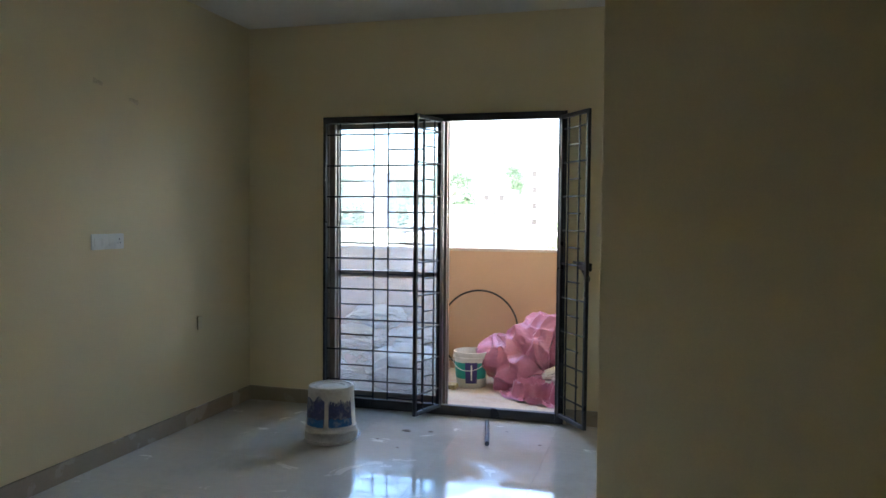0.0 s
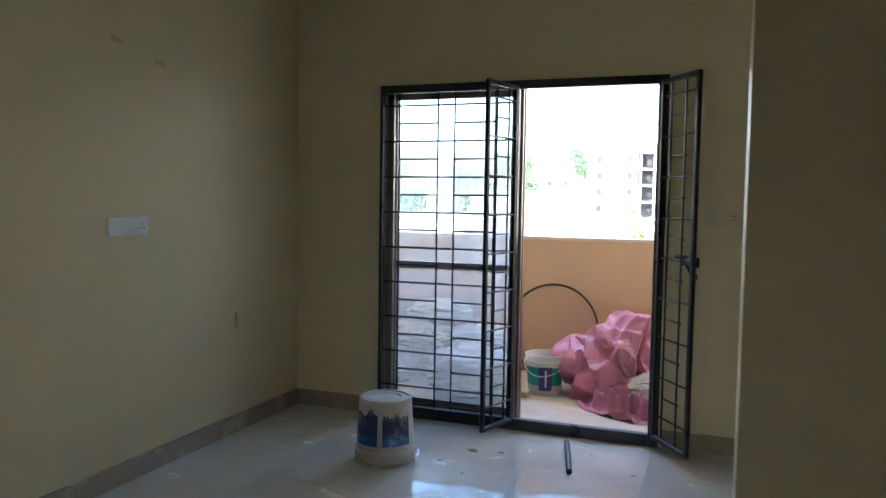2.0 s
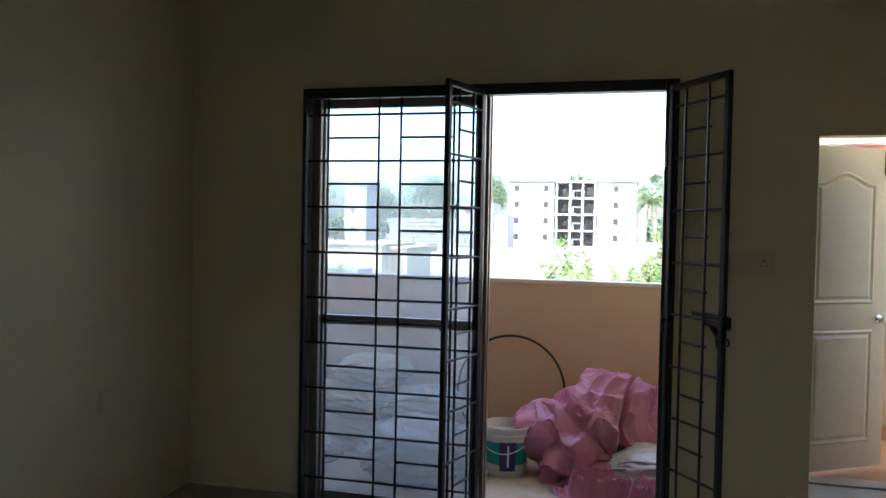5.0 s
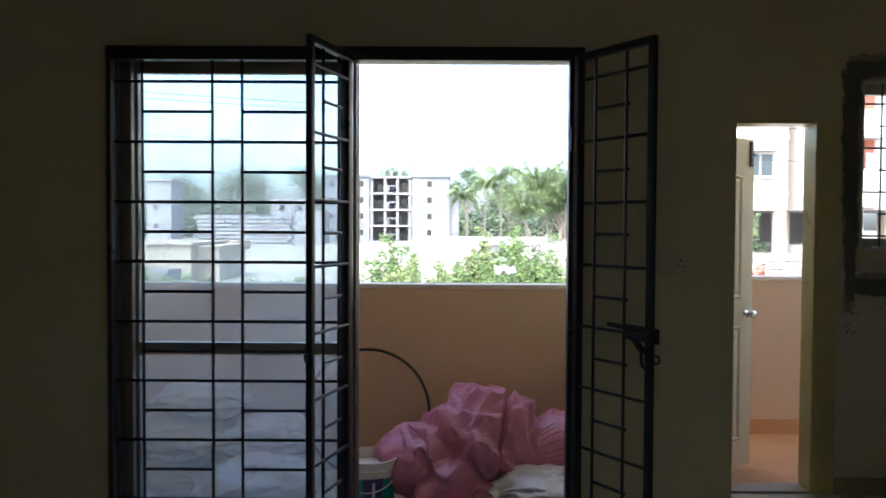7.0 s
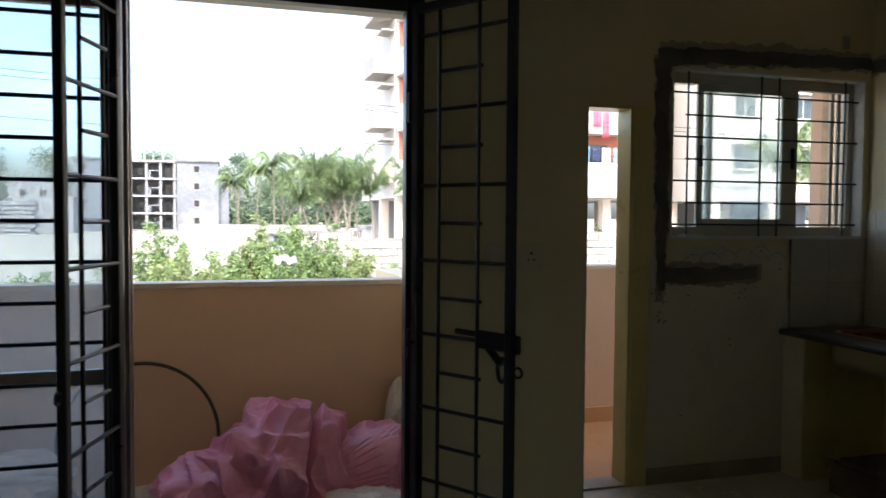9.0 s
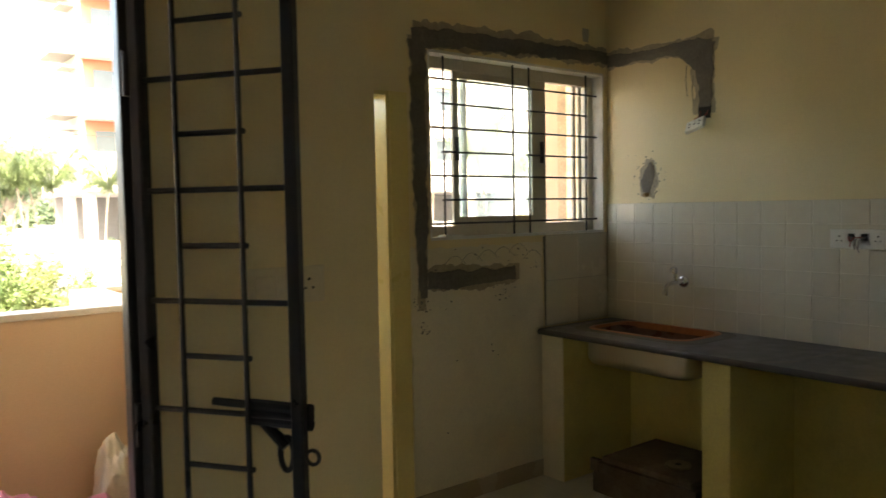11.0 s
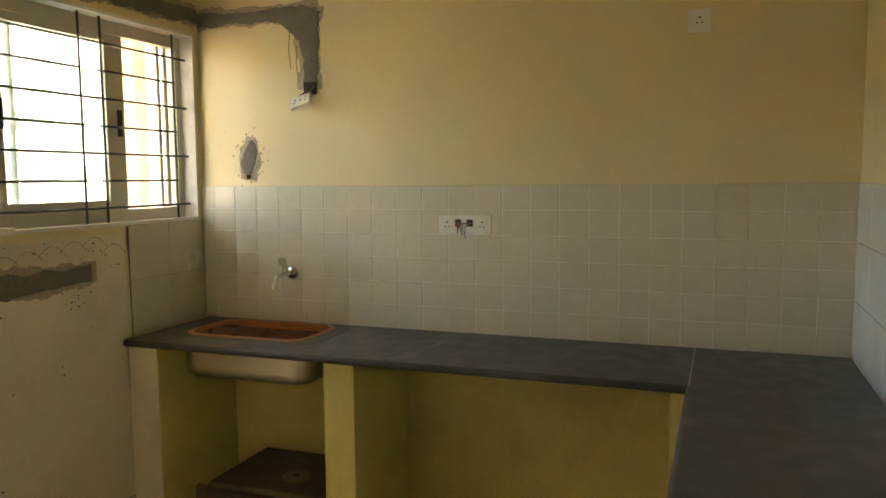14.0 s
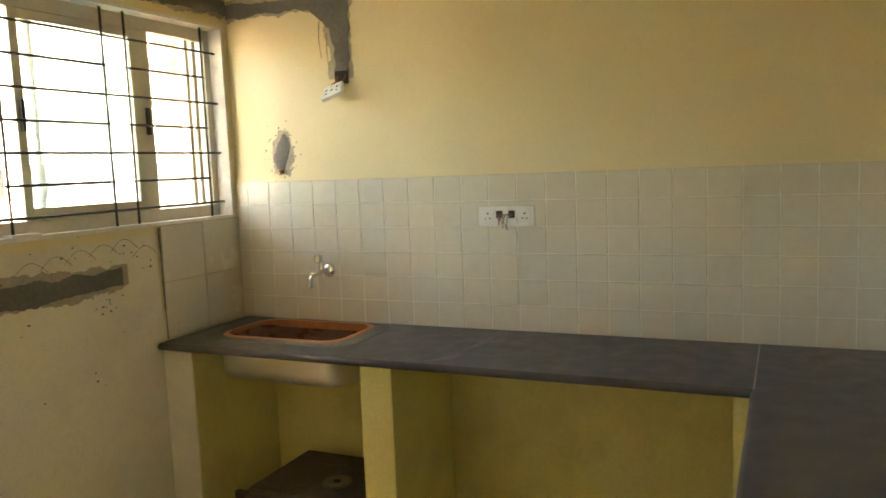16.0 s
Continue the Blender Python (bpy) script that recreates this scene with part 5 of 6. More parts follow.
def palm(x, y, h, seed, length=4.2, label="tall coconut palm with drooping fronds", plume=False):
    rng = random.Random(seed)
    t = thing("palm_tree", (x, y, GZ - 0.2), label, "palm tree", "palms")
    lean = Vector((rng.uniform(-0.8, 0.8), rng.uniform(-0.5, 0.5), 0))
    pts = [Vector((x, y, GZ - 0.2)) + lean * f * f + Vector((0, 0, h * f)) for f in [k / 10 for k in range(11)]]
    part("trunk", tube(pts, 0.11 if h > 5 else 0.04, 8), BARK, t, smooth=60)
    top = pts[-1]
    V, F = [], []
    for k in range(20 if plume else 30):
        a = 2.4 * k + rng.uniform(-0.2, 0.2)
        rise = rng.uniform(0.9, 3.0) if plume else rng.uniform(-0.1, 2.5)
        out = Vector((math.cos(a), math.sin(a), 0))
        sidev = Vector((-math.sin(a), math.cos(a), 0))
        L = length * rng.uniform(0.8, 1.1)
        prev = None
        for i in range(15):
            f = i / 14
            p = top + out * L * (f * (0.95 - 0.2 * f)) + Vector((0, 0, L * (rise * f * 0.75 - (0.55 + 0.22 * rise if plume else 0.95 + 0.25 * rise) * f * f)))
            if prev is not None:
                n0 = len(V)
                V += [prev + sidev * 0.03, p + sidev * 0.03, p - sidev * 0.03, prev - sidev * 0.03]
                F.append((n0, n0 + 1, n0 + 2, n0 + 3))
                ll = L * 0.24 * math.sin(math.pi * min(1, 0.18 + 0.8 * f)) + 0.06
                for s in (1, -1):
                    for h2 in (0.0, 0.33, 0.67):
                        b = prev.lerp(p, h2)
                        if plume:
                            turn = rng.uniform(0, 6.28)
                            tip = b + (sidev * math.cos(turn) + Vector((0, 0, math.sin(turn)))) * ll * 1.1 + out * ll * 0.7
                            n0 = len(V)
                            V += [b - out * L * 0.014, b + out * L * 0.014, tip]
                            F.append((n0, n0 + 1, n0 + 2))
                            continue
                        tip = b + sidev * s * ll * 0.75 + out * ll * 0.45 + Vector((0, 0, -ll * rng.uniform(0.35, 0.8)))
                        wv = out * L * 0.012
                        n0 = len(V)
                        V += [b - wv, b + wv, tip]
                        F.append((n0, n0 + 1, n0 + 2))
            prev = p
    me = bpy.data.meshes.new("crown")
    me.from_pydata([tuple(v) for v in V], [], F)
    me.materials.append(LEAF_PALM)
    crown_part(t, me)


for k, (x, y, h, l) in enumerate(((6.7, 115, 10.3, 4.0), (10.4, 115, 9.9, 4.0), (4.3, 117, 9.2, 3.8), (13.4, 119, 9.4, 4.0), (1.8, 119, 7.6, 3.8), (16.5, 117, 9.8, 4.2), (8.4, 121, 8.6, 3.8))):
    palm(x, y, h, 400 + k, l)
for k, (x, y, h, l) in enumerate(((2.6, 34.8, 3.5, 1.35), (3.35, 35.6, 4.3, 1.5), (3.95, 34.8, 4.0, 1.4), (4.6, 35.6, 4.2, 1.5), (5.2, 35.0, 3.9, 1.4), (3.0, 36.5, 3.7, 1.4), (7.4, 38, 4.0, 1.6), (11.9, 37, 2.6, 1.0), (27.5, 36, 5.6, 2.4), (26.4, 33.5, 4.6, 2.2), (9.5, 36, 3.6, 1.5))):
    palm(x, y, h, 450 + k, l, "young ornamental palm with feathery fronds behind the stone wall", True)


woods = []
rng = random.Random(77)
for k in range(150):
    x = -190 + 270 * k / 149
    woods.append((Vector((x + rng.uniform(-2, 2), 195 + rng.uniform(-8, 14), GZ + rng.uniform(2.5, 8.5) * (0.8 + 0.4 * noise.noise(Vector((x * 0.03, 0, 0)))))), rng.uniform(2.4, 4.4)))
    woods.append((Vector((x, 196, GZ + 1.5)), 3.0))
tagged(new("far_woods", leaf_mesh("far_woods", woods, 42000, 1.1, LEAF_DARK, 9)), "distant belt of dark green trees", "woods", "", "stuff")


# building under construction
def dark_opening_grid(parent, xs, zs, y, w, h, name="window"):
    for z in zs:
        for x in xs:
            o = part(name, boxes(((x - w / 2 - 0.1, y - 0.05, z - h / 2 - 0.1), (x + w / 2 + 0.1, y - 0.002, z + h / 2 + 0.1))), CONCRETE, parent)
            # no glass here: a dark sheet painted as the shade inside an open window
            part("pane", boxes(((x - w / 2, y - 0.06, z - h / 2), (x + w / 2, y - 0.052, z + h / 2))), DARK_HOLE, o)


site = thing("building_site", (-12, 146, GZ), "four-storey grey concrete building still under construction", "building")
FL = [GZ + 3.02 * k for k in range(5)]
TOP = FL[4]
for x0, x1, wx in ((-24.4, -15.8, (-22.8, -17.3)), (-7.9, -0.9, (-4.6,))):
    part("tower", boxes(((x0, 144, GZ - 0.3), (x1, 156, TOP)), ((x0 - 0.3, 143.7, TOP), (x1 + 0.3, 156.3, TOP + 0.35))), SITE_CONCRETE, site)
    dark_opening_grid(site, wx, [f + 1.75 for f in FL[:4]], 144, 0.9, 1.1)
part("low_block", boxes(((-0.9, 145, GZ - 0.3), (0.9, 155, FL[3] - 0.2))), SITE_CONCRETE, site)
dark_opening_grid(site, (0.1,), (FL[2] + 1.7,), 145, 0.8, 0.9)
for k, z in enumerate(FL):
    part("slab", boxes(((-15.8, 144.2, z - 0.2), (-7.9, 154, z + 0.15))), CONCRETE, site)
for k in range(4):
    z = FL[k]
    for x in (-15.4, -12.9, -10.6, -8.3):
        part("column", boxes(((x - 0.2, 144.4, z + 0.15), (x + 0.2, 144.9, FL[k + 1] - 0.2))), CONCRETE, site)
    part("back_wall", boxes(((-15.8, 149.0, z + 0.15), (-7.9, 149.3, FL[k + 1] - 0.2))), SITE_CONCRETE, site)
    part("stair_flight", boxes(((-12.6, 144.6, z + 0.15), (-12.2, 147.5, z + 1.5)), ((-12.2, 144.6, z + 1.3), (-10.8, 145.8, z + 1.5))), SITE_CONCRETE, site)
    # flat dark boxes on the back wall imitate shaded openings, not glazing
    part("opening", boxes(((-14.7, 148.9, z + 0.7), (-13.8, 148.99, z + 2.0))), GLASS_FAR, site)
    part("opening", boxes(((-10.0, 148.9, z + 0.5), (-9.0, 148.99, z + 2.2))), GLASS_FAR, site)
for x in (-15.2, -13.2, -11.8, -10.2, -8.4):
    part("bare_column", boxes(((x - 0.12, 145, TOP), (x + 0.12, 145.3, TOP + 1.3))), CONCRETE, site)

# low walls and stacks on the open ground
solid("compound_wall", boxes(((-6, 108, GZ - 0.3), (14, 108.3, GZ + 1.5)), bevel=0.02), CONCRETE, "long pale compound wall on open ground", "wall")
stack = thing("slab_stack", (-32, 119.5, GZ - 0.3), "long stack of pale precast slabs laid in courses", "slab stack")
for k in range(8):
    rng = random.Random(700 + k)
    x = -39.5 + rng.uniform(-0.3, 0.3)
    while x < -25.5:
        w = rng.uniform(2.2, 4.6)
        part("slab", boxes(((x, 118 + rng.uniform(-0.15, 0.15), GZ - 0.3 + 0.6 * k), (min(x + w - 0.12, -25.0), 121, GZ - 0.3 + 0.6 * k + 0.42)), bevel=0.03), CONCRETE, stack)
        x += w
    part("batten", boxes(((-39.2, 118.4, GZ + 0.12 + 0.6 * k), (-25.3, 120.6, GZ + 0.3 + 0.6 * k))), SITE_CONCRETE, stack)
tower = thing("stair_tower", (-46, 122, GZ), "pale plastered tower block beside the building site", "building")
part("wall", boxes(((-48.2, 121, GZ - 0.3), (-44.4, 126, 8.5))), CONCRETE, tower)
part("roof", boxes(((-48.6, 120.7, 8.5), (-44.0, 126.3, 8.8))), CONCRETE, tower)
dark_opening_grid(tower, (-46.8,), (1.5, 4.4), 121, 0.7, 0.7)
part("band", boxes(((-48.25, 120.94, 4.9), (-44.35, 121.0, 5.15))), SITE_CONCRETE, tower)
shed = thing("site_shed", (-15, 42, GZ), "low cream site shed with stepped flat roofs", "shed")
CREAM_RENDER = mat("cream_render", (0.36, 0.32, 0.245), 0.9, vary=0.12, scale=0.8, fine=6, bump=0.2, stain=(0.26, 0.22, 0.17), stain_amount=0.6, stain_scale=0.7)
part("wall", boxes(((-21.5, 40, GZ - 0.4), (-14.0, 46, 0.55)), ((-13.998, 41, GZ - 0.4), (-12.9, 46, 0.40))), CREAM_RENDER, shed)
part("roof", boxes(((-21.7, 39.8, 0.55), (-13.85, 46.2, 0.66)), ((-13.848, 40.8, 0.40), (-12.75, 46.2, 0.49))), CREAM_RENDER, shed)
part("door", boxes(((-13.75, 40.95, GZ - 0.1), (-13.1, 40.998, 0.10))), BARK, shed)
# low block whose shade is put into its darker grey colour
part("shaded_low_block", boxes(((-19.0, 37.6, GZ - 0.4), (-14.4, 39.79, -0.62))), SITE_CONCRETE, shed)
solid("earth_bank", boxes(((-60, 96, GZ - 0.5), (-27, 102, GZ + 1.0)), bevel=0.5), mat("red_earth", (0.30, 0.215, 0.155), 0.95, vary=0.25, scale=0.5, fine=4, bump=0.6), "low bank of reddish dug earth", "earth bank")
low = thing("grey_house", (-30, 128, GZ), "small unfinished grey block house", "house")
part("wall", boxes(((-30.5, 128, GZ - 0.3), (-24.4, 136, GZ + 7.4)), ((-24.398, 129, GZ - 0.3), (-22.0, 136, GZ + 5.4))), CONCRETE, low)
dark_opening_grid(low, (-28.6, -25.9), (GZ + 5.9,), 128, 0.9, 0.9)
for k, (x, y, w, h, m) in enumerate(((4.5, 62, 5, 1.5, WHITE_WALL), (9.5, 60, 3, 1.9, WHITE_WALL), (12.5, 64, 4, 2.3, CONCRETE), (2.0, 70, 3.5, 1.2, CONCRETE))):
    s = thing("yard_shed", (x, y, GZ), "small whitewashed shed in a yard" if m is WHITE_WALL else "small plain shed in a yard", "shed", "yard sheds")
    part("wall", boxes(((x, y, GZ - 0.3), (x + w, y + 3, GZ + h))), m, s)
    part("roof", boxes(((x - 0.3, y - 0.4, GZ + h), (x + w + 0.3, y + 3.3, GZ + h + 0.12))), CONCRETE, s)
    part("door", boxes(((x + w * 0.4, y - 0.04, GZ), (x + w * 0.4 + 0.9, y - 0.004, GZ + min(h - 0.2, 1.9)))), GLASS_FAR, s)


# apartment block beyond the stone wall
def apartment(x0, x1, y0, depth, floors, first, label, bays):
    b = thing("apartment_building", ((x0 + x1) / 2, y0, GZ), label, "building")
    fh = 3.0
    z1 = first + floors * fh
    part("wall", boxes(((x0, y0, first - 0.9), (x1, y0 + depth, z1))), WHITE_WALL, b)
    part("roof", boxes(((x0 - 0.2, y0 - 0.2, z1), (x1 + 0.2, y0 + depth + 0.2, z1 + 0.25)), ((x0, y0, z1 + 0.25), (x1, y0 + 0.15, z1 + 1.1))), WHITE_WALL, b)
    part("stilt_back_wall", boxes(((x0 + 0.5, y0 + depth - 1, GZ - 0.3), (x1 - 0.5, y0 + depth - 0.8, first - 0.9))), CONCRETE, b)
    n = max(3, int((x1 - x0) / 3.4))
    for k in range(n + 1):
        xx = x0 + 0.3 + (x1 - x0 - 0.6) * k / n
        for yy in (y0 + 0.3, y0 + 4.5):
            part("stilt_column", boxes(((xx - 0.25, yy - 0.25, GZ - 0.3), (xx + 0.25, yy + 0.25, first - 0.9))), PEACH_TRIM, b)
    for f in range(floors):
        z = first + f * fh
        part("band", boxes(((x0 - 0.03, y0 - 0.08, z - 0.1), (x1 + 0.03, y0, z + 0.12))), WHITE_WALL, b)
        for k, kind in enumerate(bays):
            cx = x0 + (x1 - x0) * (k + 0.5) / len(bays)
            if kind == "w":
                o = part("window", boxes(((cx - 0.75, y0 - 0.06, z + 0.9), (cx + 0.75, y0 - 0.002, z + 2.2))), WHITE_WALL, b)
                part("sunshade", boxes(((cx - 0.9, y0 - 0.45, z + 2.3), (cx + 0.9, y0 - 0.002, z + 2.38))), WHITE_WALL, o)
                part("sill", boxes(((cx - 0.8, y0 - 0.14, z + 0.82), (cx + 0.8, y0 - 0.002, z + 0.898))), WHITE_WALL, o)
                for sx in (-1, 1):
                    part("pane", boxes(((cx + sx * 0.355 - 0.32, y0 - 0.075, z + 0.97), (cx + sx * 0.355 + 0.32, y0 - 0.064, z + 2.13))), GLASS_FAR, o)
            elif kind == "s":
                part("colour_strip", boxes(((cx - 0.25, y0 - 0.03, z + 0.12), (cx + 0.02, y0 - 0.004, z + 2.7))), TERRA_WALL, b)
                o = part("window", boxes(((cx + 0.35, y0 - 0.06, z + 0.3), (cx + 0.95, y0 - 0.002, z + 2.35))), WHITE_WALL, b)
                part("pane", boxes(((cx + 0.41, y0 - 0.075, z + 0.36), (cx + 0.89, y0 - 0.064, z + 2.29))), GLASS_FAR, o)
            elif kind == "b":
                o = part("balcony", boxes(((cx - 1.5, y0 - 1.2, z - (0.8 if f == 0 else 0.3)), (cx + 1.5, y0, z + 0.12)), ((cx - 1.5, y0 - 1.2, z + 0.12), (cx + 1.5, y0 - 1.08, z + 1.1)), ((cx - 1.5, y0 - 1.08, z + 0.12), (cx - 1.38, y0, z + 1.1)), ((cx + 1.38, y0 - 1.08, z + 0.12), (cx + 1.5, y0, z + 1.1))), WHITE_WALL, b)
                part("back_panel", boxes(((cx - 1.36, y0 - 0.03, z + 0.12), (cx + 1.36, y0 - 0.004, z + 2.7))), TERRA_WALL, o)
                part("balcony_door", boxes(((cx - 0.9, y0 - 0.06, z + 0.12), (cx + 0.5, y0 - 0.031, z + 2.2))), GLASS_FAR, o)
    return b


apartment(8.1, 17.2, 44, 10, 4, 3.4, "white apartment block on stilts with terracotta balconies", ["b", "w", "w"])
first = [o for o in bpy.data.objects if o.name == "apartment_building"][0]
for f in range(4):
    z = 3.4 + 3 * f
    part("side_balcony", boxes(((6.9, 44.4, z - 0.05), (8.098, 47.2, z + 0.12)), ((6.9, 44.4, z + 0.12), (7.0, 47.2, z + 1.0)), ((7.0, 44.4, z + 0.12), (8.098, 44.5, z + 1.0))), STONE, first, "beige balcony on the end wall")
    part("sunshade", boxes(((7.4, 44.4, z + 2.3), (8.098, 46.0, z + 2.4))), STONE, first)
    part("drain_pipe", rods(((8.05, 43.9, z), (8.05, 43.9, z + 3.0), 0.06)), CONCRETE, first)
apartment(17.8, 24.2, 42, 11, 4, 3.4, "white apartment block on parking stilts with balconies", ["b", "s"])
apartment(25.6, 41.6, 40, 11, 4, 3.4, "pale apartment block with sliding windows", ["w", "w", "w", "w"])
for k, (x, y, z, w, h, m) in enumerate(((18.35, 40.77, 6.45, 0.55, 1.06, CLOTH_PINK), (19.0, 40.77, 5.85, 0.40, 1.66, CLOTH_PINK), (17.95, 41.2, 4.45, 0.5, 0.95, CLOTH_BLUE), (18.6, 41.2, 4.5, 0.5, 0.85, CLOTH_NAVY), (19.2, 41.2, 4.4, 0.55, 0.95, CLOTH_WHITE), (19.9, 41.2, 4.4, 0.6, 0.95, CLOTH_BLUE))):
    bm = bmesh.new()
    cols = 10
    vs = [[bm.verts.new((x + w * i / cols, y + 0.05 * math.sin(i * 1.7 + k), z + h - h * j / 4 + 0.03 * math.sin(i + j))) for j in range(5)] for i in range(cols + 1)]
    for i in range(cols):
        for j in range(4):
            bm.faces.new((vs[i][j], vs[i + 1][j], vs[i + 1][j + 1], vs[i][j + 1]))
    ob = solid("hanging_cloth", bm, m, "washing hung out on an apartment balcony", "cloth", group="washing", smooth=True)
    ob.modifiers.new("thickness", "SOLIDIFY").thickness = 0.01

solid("yard_pavement", boxes(((2.25, 32.0, GZ - 0.5), (60, 70, GZ + 0.32))), CONCRETE, "pale concrete yard under the apartment blocks", "pavement", "structure")


def parked_car(x, y, z, label, paint):
    """A small hatchback seen side on: body, glazed cabin and wheels."""
    car = thing("car", (x, y, z), label, "car")

    def hull(profile, half):
        bm = bmesh.new()
        rings = [[bm.verts.new((x + px, y + side * (half - inset), z + pz)) for px, pz in profile] for side, inset in ((-1, 0.06), (-1, 0.0), (1, 0.0), (1, 0.06))]
        for k, ring in enumerate(rings):
            for v, (px, pz) in zip(ring, profile):
                if k in (0, 3):
                    v.co.z = z + 0.75 + (pz - 0.75) * 0.94
        for a, b in zip(rings, rings[1:]):
            for i in range(len(profile)):
                bm.faces.new((a[i], a[(i + 1) % len(profile)], b[(i + 1) % len(profile)], b[i]))
        bm.faces.new(rings[0])
        bm.faces.new(rings[-1][::-1])
        return bm
    part("body", hull([(-1.75, 0.28), (1.75, 0.28), (1.80, 0.55), (1.70, 0.78), (0.95, 0.93), (-1.70, 0.97), (-1.80, 0.60)], 0.80), paint, car)
    part("cabin", hull([(0.98, 0.92), (0.35, 1.40), (-0.1, 1.49), (-1.15, 1.47), (-1.62, 1.20), (-1.72, 0.94)], 0.70), paint, car)
    for a, b, c, d in ((0.72, 0.32, -0.28, -0.28), (-0.36, -0.36, -1.12, -1.42)):
        bm = bmesh.new()
        vs = [[bm.verts.new((x + px, y - dy, z + pz)) for px, pz in ((a, 0.99), (b, 1.36), (c, 1.38), (d, 0.99))] for dy in (0.66, 0.706)]
        bm.faces.new(vs[1])
        for i in range(4):
            bm.faces.new((vs[0][i], vs[0][(i + 1) % 4], vs[1][(i + 1) % 4], vs[1][i]))
        part("side_window", bm, GLASS_FAR, car, "dark side window")
    for px in (-1.1, 1.12):
        for py in (-0.72, 0.72):
            tyre = part("wheel", rods(((x + px, y + py - 0.09, z + 0.29), (x + px, y + py + 0.09, z + 0.29), 0.29), sides=24), RUBBER, car)
            part("rim", rods(((x + px, y + py - 0.1, z + 0.29), (x + px, y + py + 0.1, z + 0.29), 0.18), sides=18), CHROME, tyre)


parked_car(9.9, 36.3, GZ + 0.32, "small white hatchback parked behind the stone wall", mat("white_car_paint", (0.70, 0.70, 0.69), 0.25, vary=0.03, bump=0))

# overhead cables
for k, (z0, z1) in enumerate(((9.2, 6.6), (8.9, 6.4), (7.2, 5.0))):
    pts = [(-40 + 80 * f, 34 + 6 * f, z0 + (z1 - z0) * f - 1.2 * 4 * f * (1 - f)) for f in [i / 30 for i in range(31)]]
    solid("overhead_cable", tube(pts, 0.014, 5), RUBBER, "thin overhead power cable", "cable", group="overhead cables")

# ---- pieces: floor tiles, wall tiles, stones ----
def tile_mesh(name, w, h, t, material, bevel=0.0015):
    return mesh_of(name, boxes(((-w / 2, -h / 2, 0), (w / 2, h / 2, t)), bevel=bevel), material)


FT = 0.6
ft = tile_mesh("floor_tile", FT - 0.0008, FT - 0.0008, 0.006, FLOOR_TILE, 0.0003)
for i in range(-6, 5):
    for j in range(-5, 12):
        x, y = 0.06 + FT * i, 0.15 + FT * j
        if x + FT / 2 < -3.2 or x - FT / 2 > 2.26 or y - FT / 2 < -2.6:
            continue
        a0, a1 = max(x - FT / 2, -3.2), min(x + FT / 2, 2.26)
        b0, b1 = max(y - FT / 2, -2.6), min(y + FT / 2, 6.6 if x - FT / 2 >= -0.3 else 5.30)
        if b1 - b0 < 0.02 or a1 - a0 < 0.02:
            continue
        if a1 - a0 > FT - 0.01 and b1 - b0 > FT - 0.01:
            piece("floor_tile", ft, floor, Matrix.Translation((x, y, -0.006)))
        else:
            piece("floor_tile", tile_mesh("floor_tile_cut", a1 - a0 - 0.0008, b1 - b0 - 0.0008, 0.006, FLOOR_TILE, 0.0003), floor, Matrix.Translation(((a0 + a1) / 2, (b0 + b1) / 2, -0.006)))
ut = tile_mesh("utility_tile", 0.2992, 0.2992, 0.006, TERRA, 0.0003)
for i in range(10):
    for j in range(4):
        piece("floor_tile", ut, utility_floor, Matrix.Translation((-0.106 + 0.3 * i, 6.88 + 0.3 * j, -0.026)) if 6.88 + 0.3 * j < 7.85 else Matrix.Translation((-0.106 + 0.3 * i, 7.77, -0.0262)))

# wall tiles over the worktop: the wall behind is their bedding
splash = solid("tile_bedding", boxes(((2.2505, 3.577, 0.83), (2.26, 6.598, 1.505))), mat("pale_tile_joint", (0.84, 0.80, 0.70), 0.8, vary=0.1, scale=20), "grid of pale glazed kitchen wall tiles", "tiled wall", "structure")
PY, PZ = 0.1279, 0.1135
east_rot = Matrix(((0, 0, -1, 0), (-1, 0, 0, 0), (0, 1, 0, 0), (0, 0, 0, 1)))
wt = tile_mesh("wall_tile", PY - 0.004, PZ - 0.003, 0.006, TILE_W, 0.002)
y_edges = [6.598, 6.524]
while y_edges[-1] - PY > 3.60:
    y_edges.append(y_edges[-1] - PY)
y_edges.append(3.579)
for a, b in zip(y_edges, y_edges[1:]):
    cut = None if abs((a - b) - PY) < 1e-3 else tile_mesh("wall_tile_cut", a - b - 0.004, PZ - 0.003, 0.006, TILE_W, 0.002)
    for r in range(6):
        zc = 1.5065 - PZ * (r + 0.5)
        rnd = Matrix.Rotation(radians(random.uniform(-0.25, 0.25)), 4, "X") @ Matrix.Rotation(radians(random.uniform(-0.25, 0.25)), 4, "Y")
        piece("wall_tile", cut or wt, splash, Matrix.Translation((2.2545, (a + b) / 2, zc)) @ east_rot @ rnd)

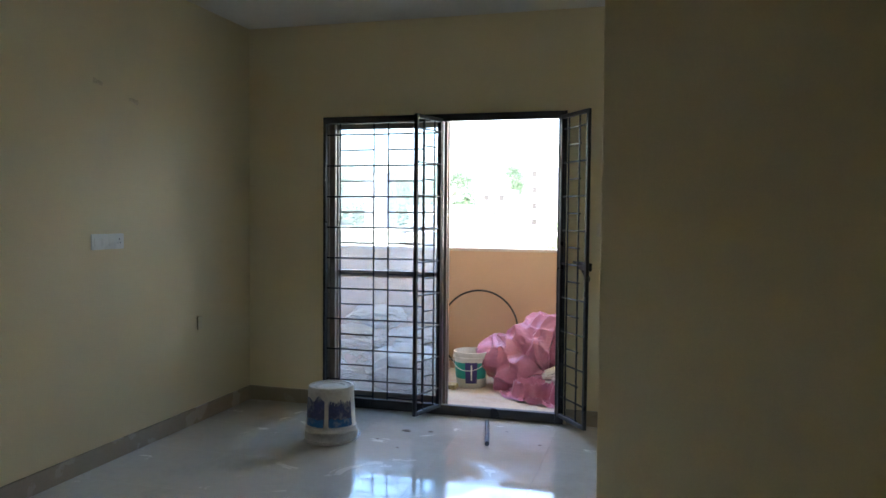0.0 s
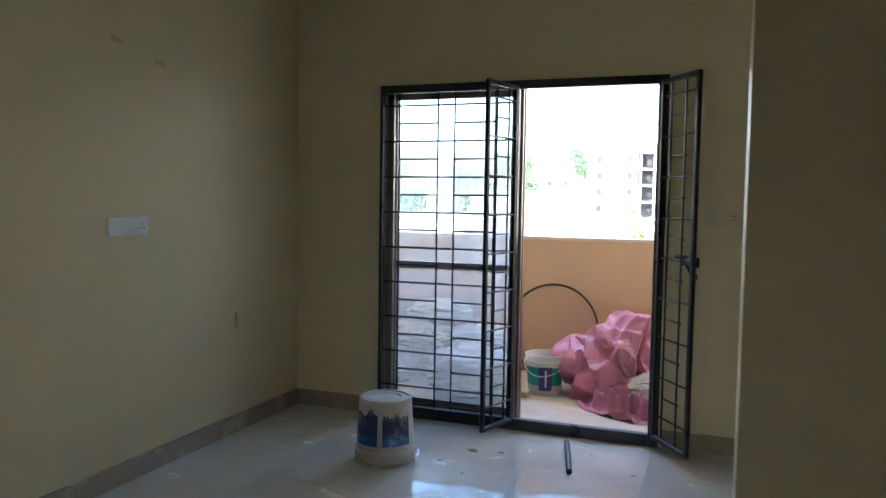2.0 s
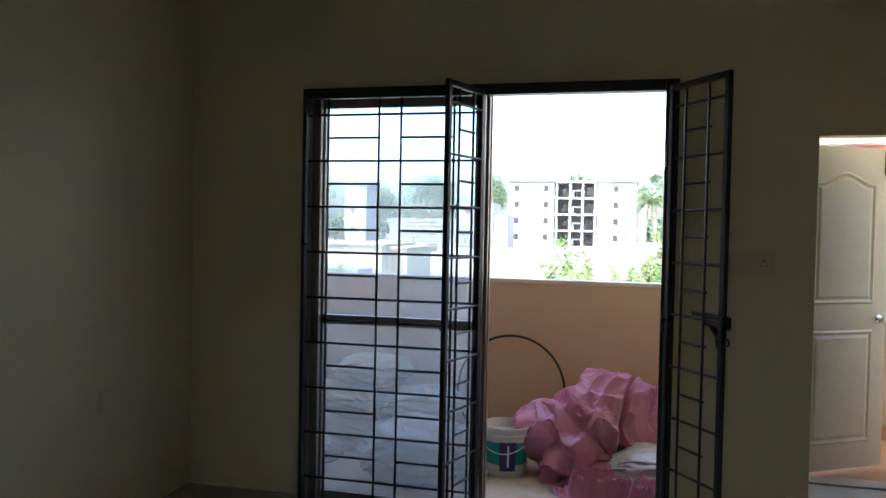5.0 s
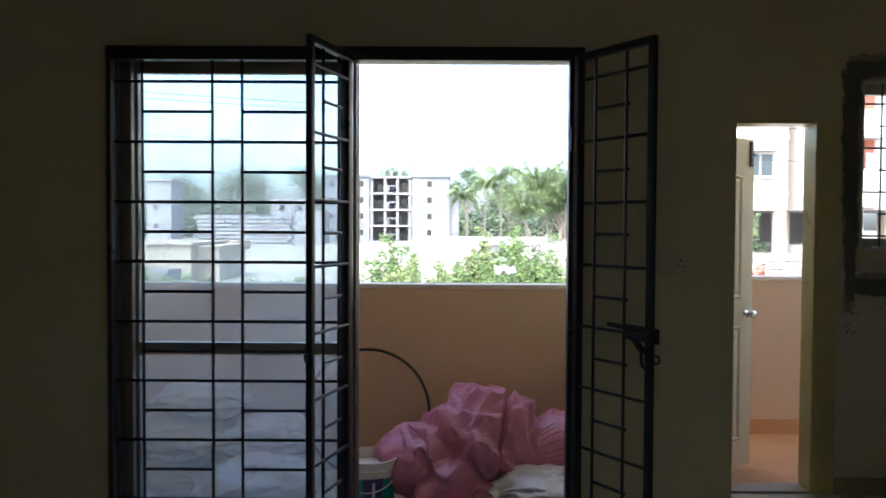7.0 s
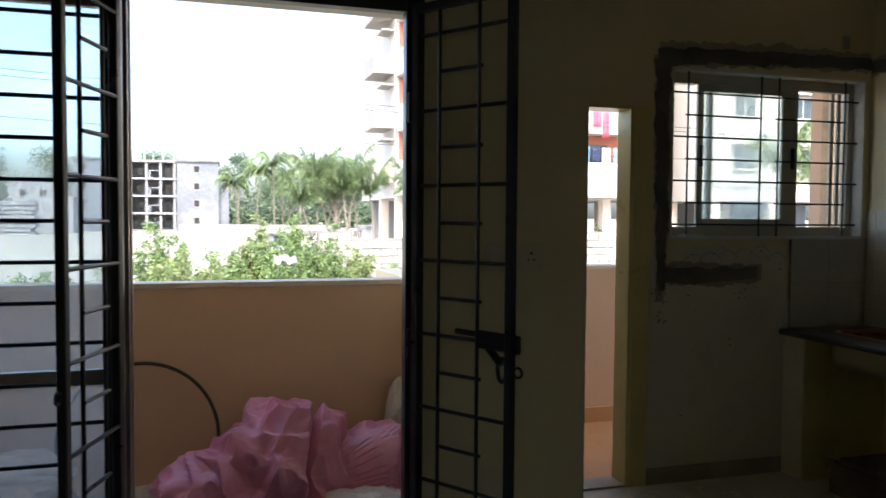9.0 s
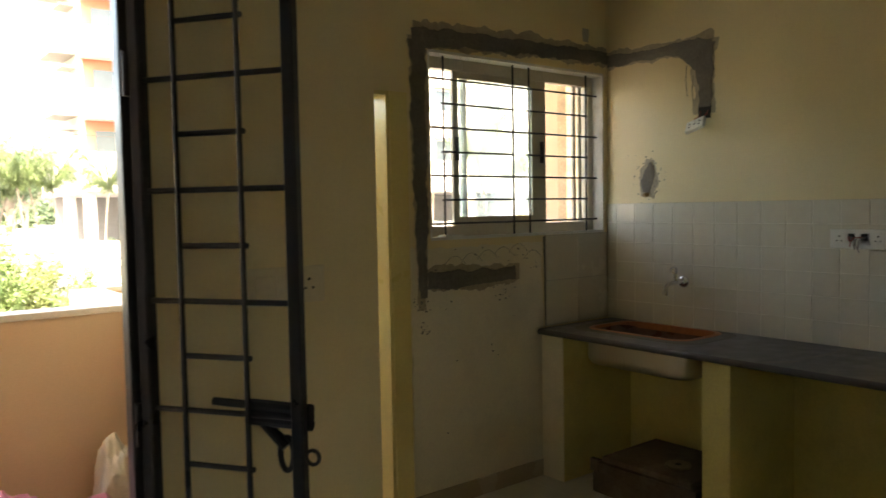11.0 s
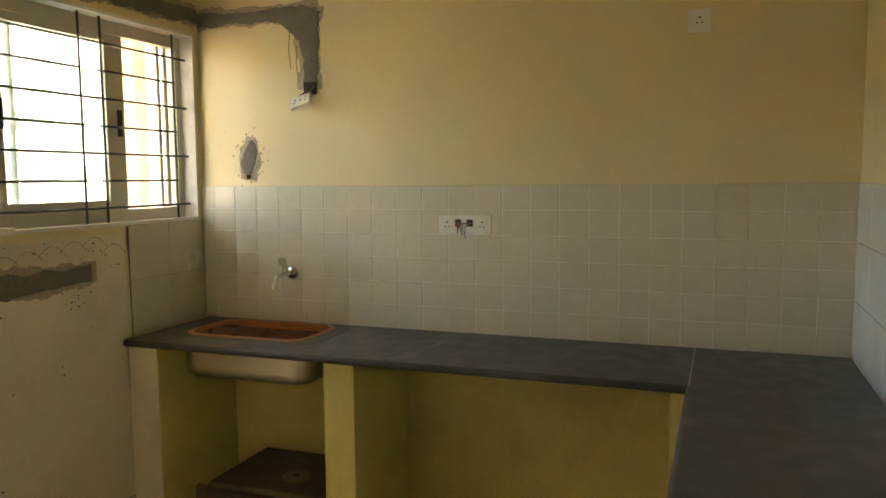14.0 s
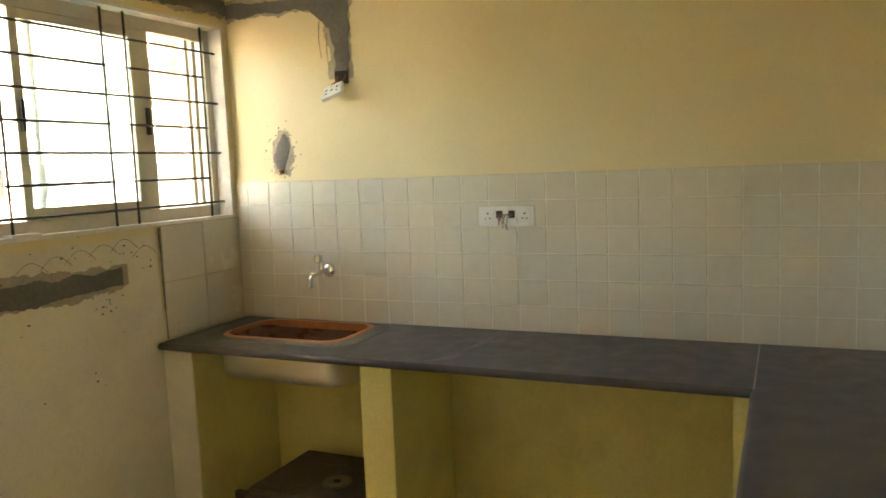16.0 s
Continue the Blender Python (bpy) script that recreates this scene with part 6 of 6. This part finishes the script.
side_bed = solid("tile_bedding_side", boxes(((1.715, 6.5965, 0.83), (2.248, 6.6, 1.337))), GROUT, "plain grey glazed tiles under the window corner", "tiled wall", "structure")
st = tile_mesh("side_tile", 0.262, 0.25, 0.006, mat("grey_glazed_tile", (0.62, 0.575, 0.47), 0.22, vary=0.05, scale=3, per_piece=0.12, bump=0.02))
north_rot = Matrix(((1, 0, 0, 0), (0, 0, -1, 0), (0, 1, 0, 0), (0, 0, 0, 1)))
for i in range(2):
    for j in range(2):
        piece("wall_tile", st, side_bed, Matrix.Translation((1.849 + 0.2645 * i, 6.5967, 0.957 + 0.2525 * j)) @ north_rot)
part_bed = solid("tile_bedding_partition", boxes(((0.25, 3.575, 0.83), (2.25, 3.579, 1.505))), GROUT, "plain bluish white glazed tiles on the partition wall", "tiled wall", "structure")
pt = tile_mesh("partition_tile", 0.2985, 0.222, 0.006, TILE_SIDE)
south_rot = Matrix(((-1, 0, 0, 0), (0, 0, 1, 0), (0, 1, 0, 0), (0, 0, 0, 1)))
for i in range(7):
    for j in range(3):
        x = 2.098 - 0.3 * i
        if x > 0.3:
            piece("wall_tile", pt, part_bed, Matrix.Translation((x, 3.579, 0.944 + 0.225 * j)) @ south_rot)

stone_wall = solid("stone_wall", boxes(((5.5, 31.6, GZ - 0.4), (11.9, 32.0, GZ + 1.80)), ((11.902, 31.6, GZ - 0.4), (46, 32.0, GZ + 2.12)), ((3.55, 31.6, GZ - 0.4), (5.498, 32.0, GZ + 1.86)), ((2.25, 31.6, GZ - 0.4), (3.548, 32.0, GZ + 2.15))), MORTAR, "pale granite block compound wall", "wall", "structure")
meshes = []
for k in range(6):
    rng = random.Random(600 + k)
    bm = boxes(((-0.5, -0.06, -0.14), (0.5, 0.06, 0.14)), bevel=0.03)
    for v in bm.verts:
        v.co += Vector((rng.uniform(-0.02, 0.02), rng.uniform(-0.02, 0.02), rng.uniform(-0.02, 0.02)))
    meshes.append(mesh_of("stone_block", bm, STONE))
rng = random.Random(9)
for r in range(7):
    spans = ((2.3, 26.0),) if r < 6 else ((2.3, 3.5), (11.95, 26.0))
    for x, end in spans:
        while x < end - 0.3:
            w = min(rng.uniform(0.35, 0.85), end - x)
            piece("stone", meshes[rng.randrange(6)], stone_wall, Matrix.Translation((x + w / 2, 31.6, GZ + 0.16 + 0.29 * r)) @ Matrix.Rotation(radians(rng.uniform(-2, 2)), 4, "Y") @ Matrix.Diagonal((w - 0.05, 1, 0.90, 1)))
            x += w
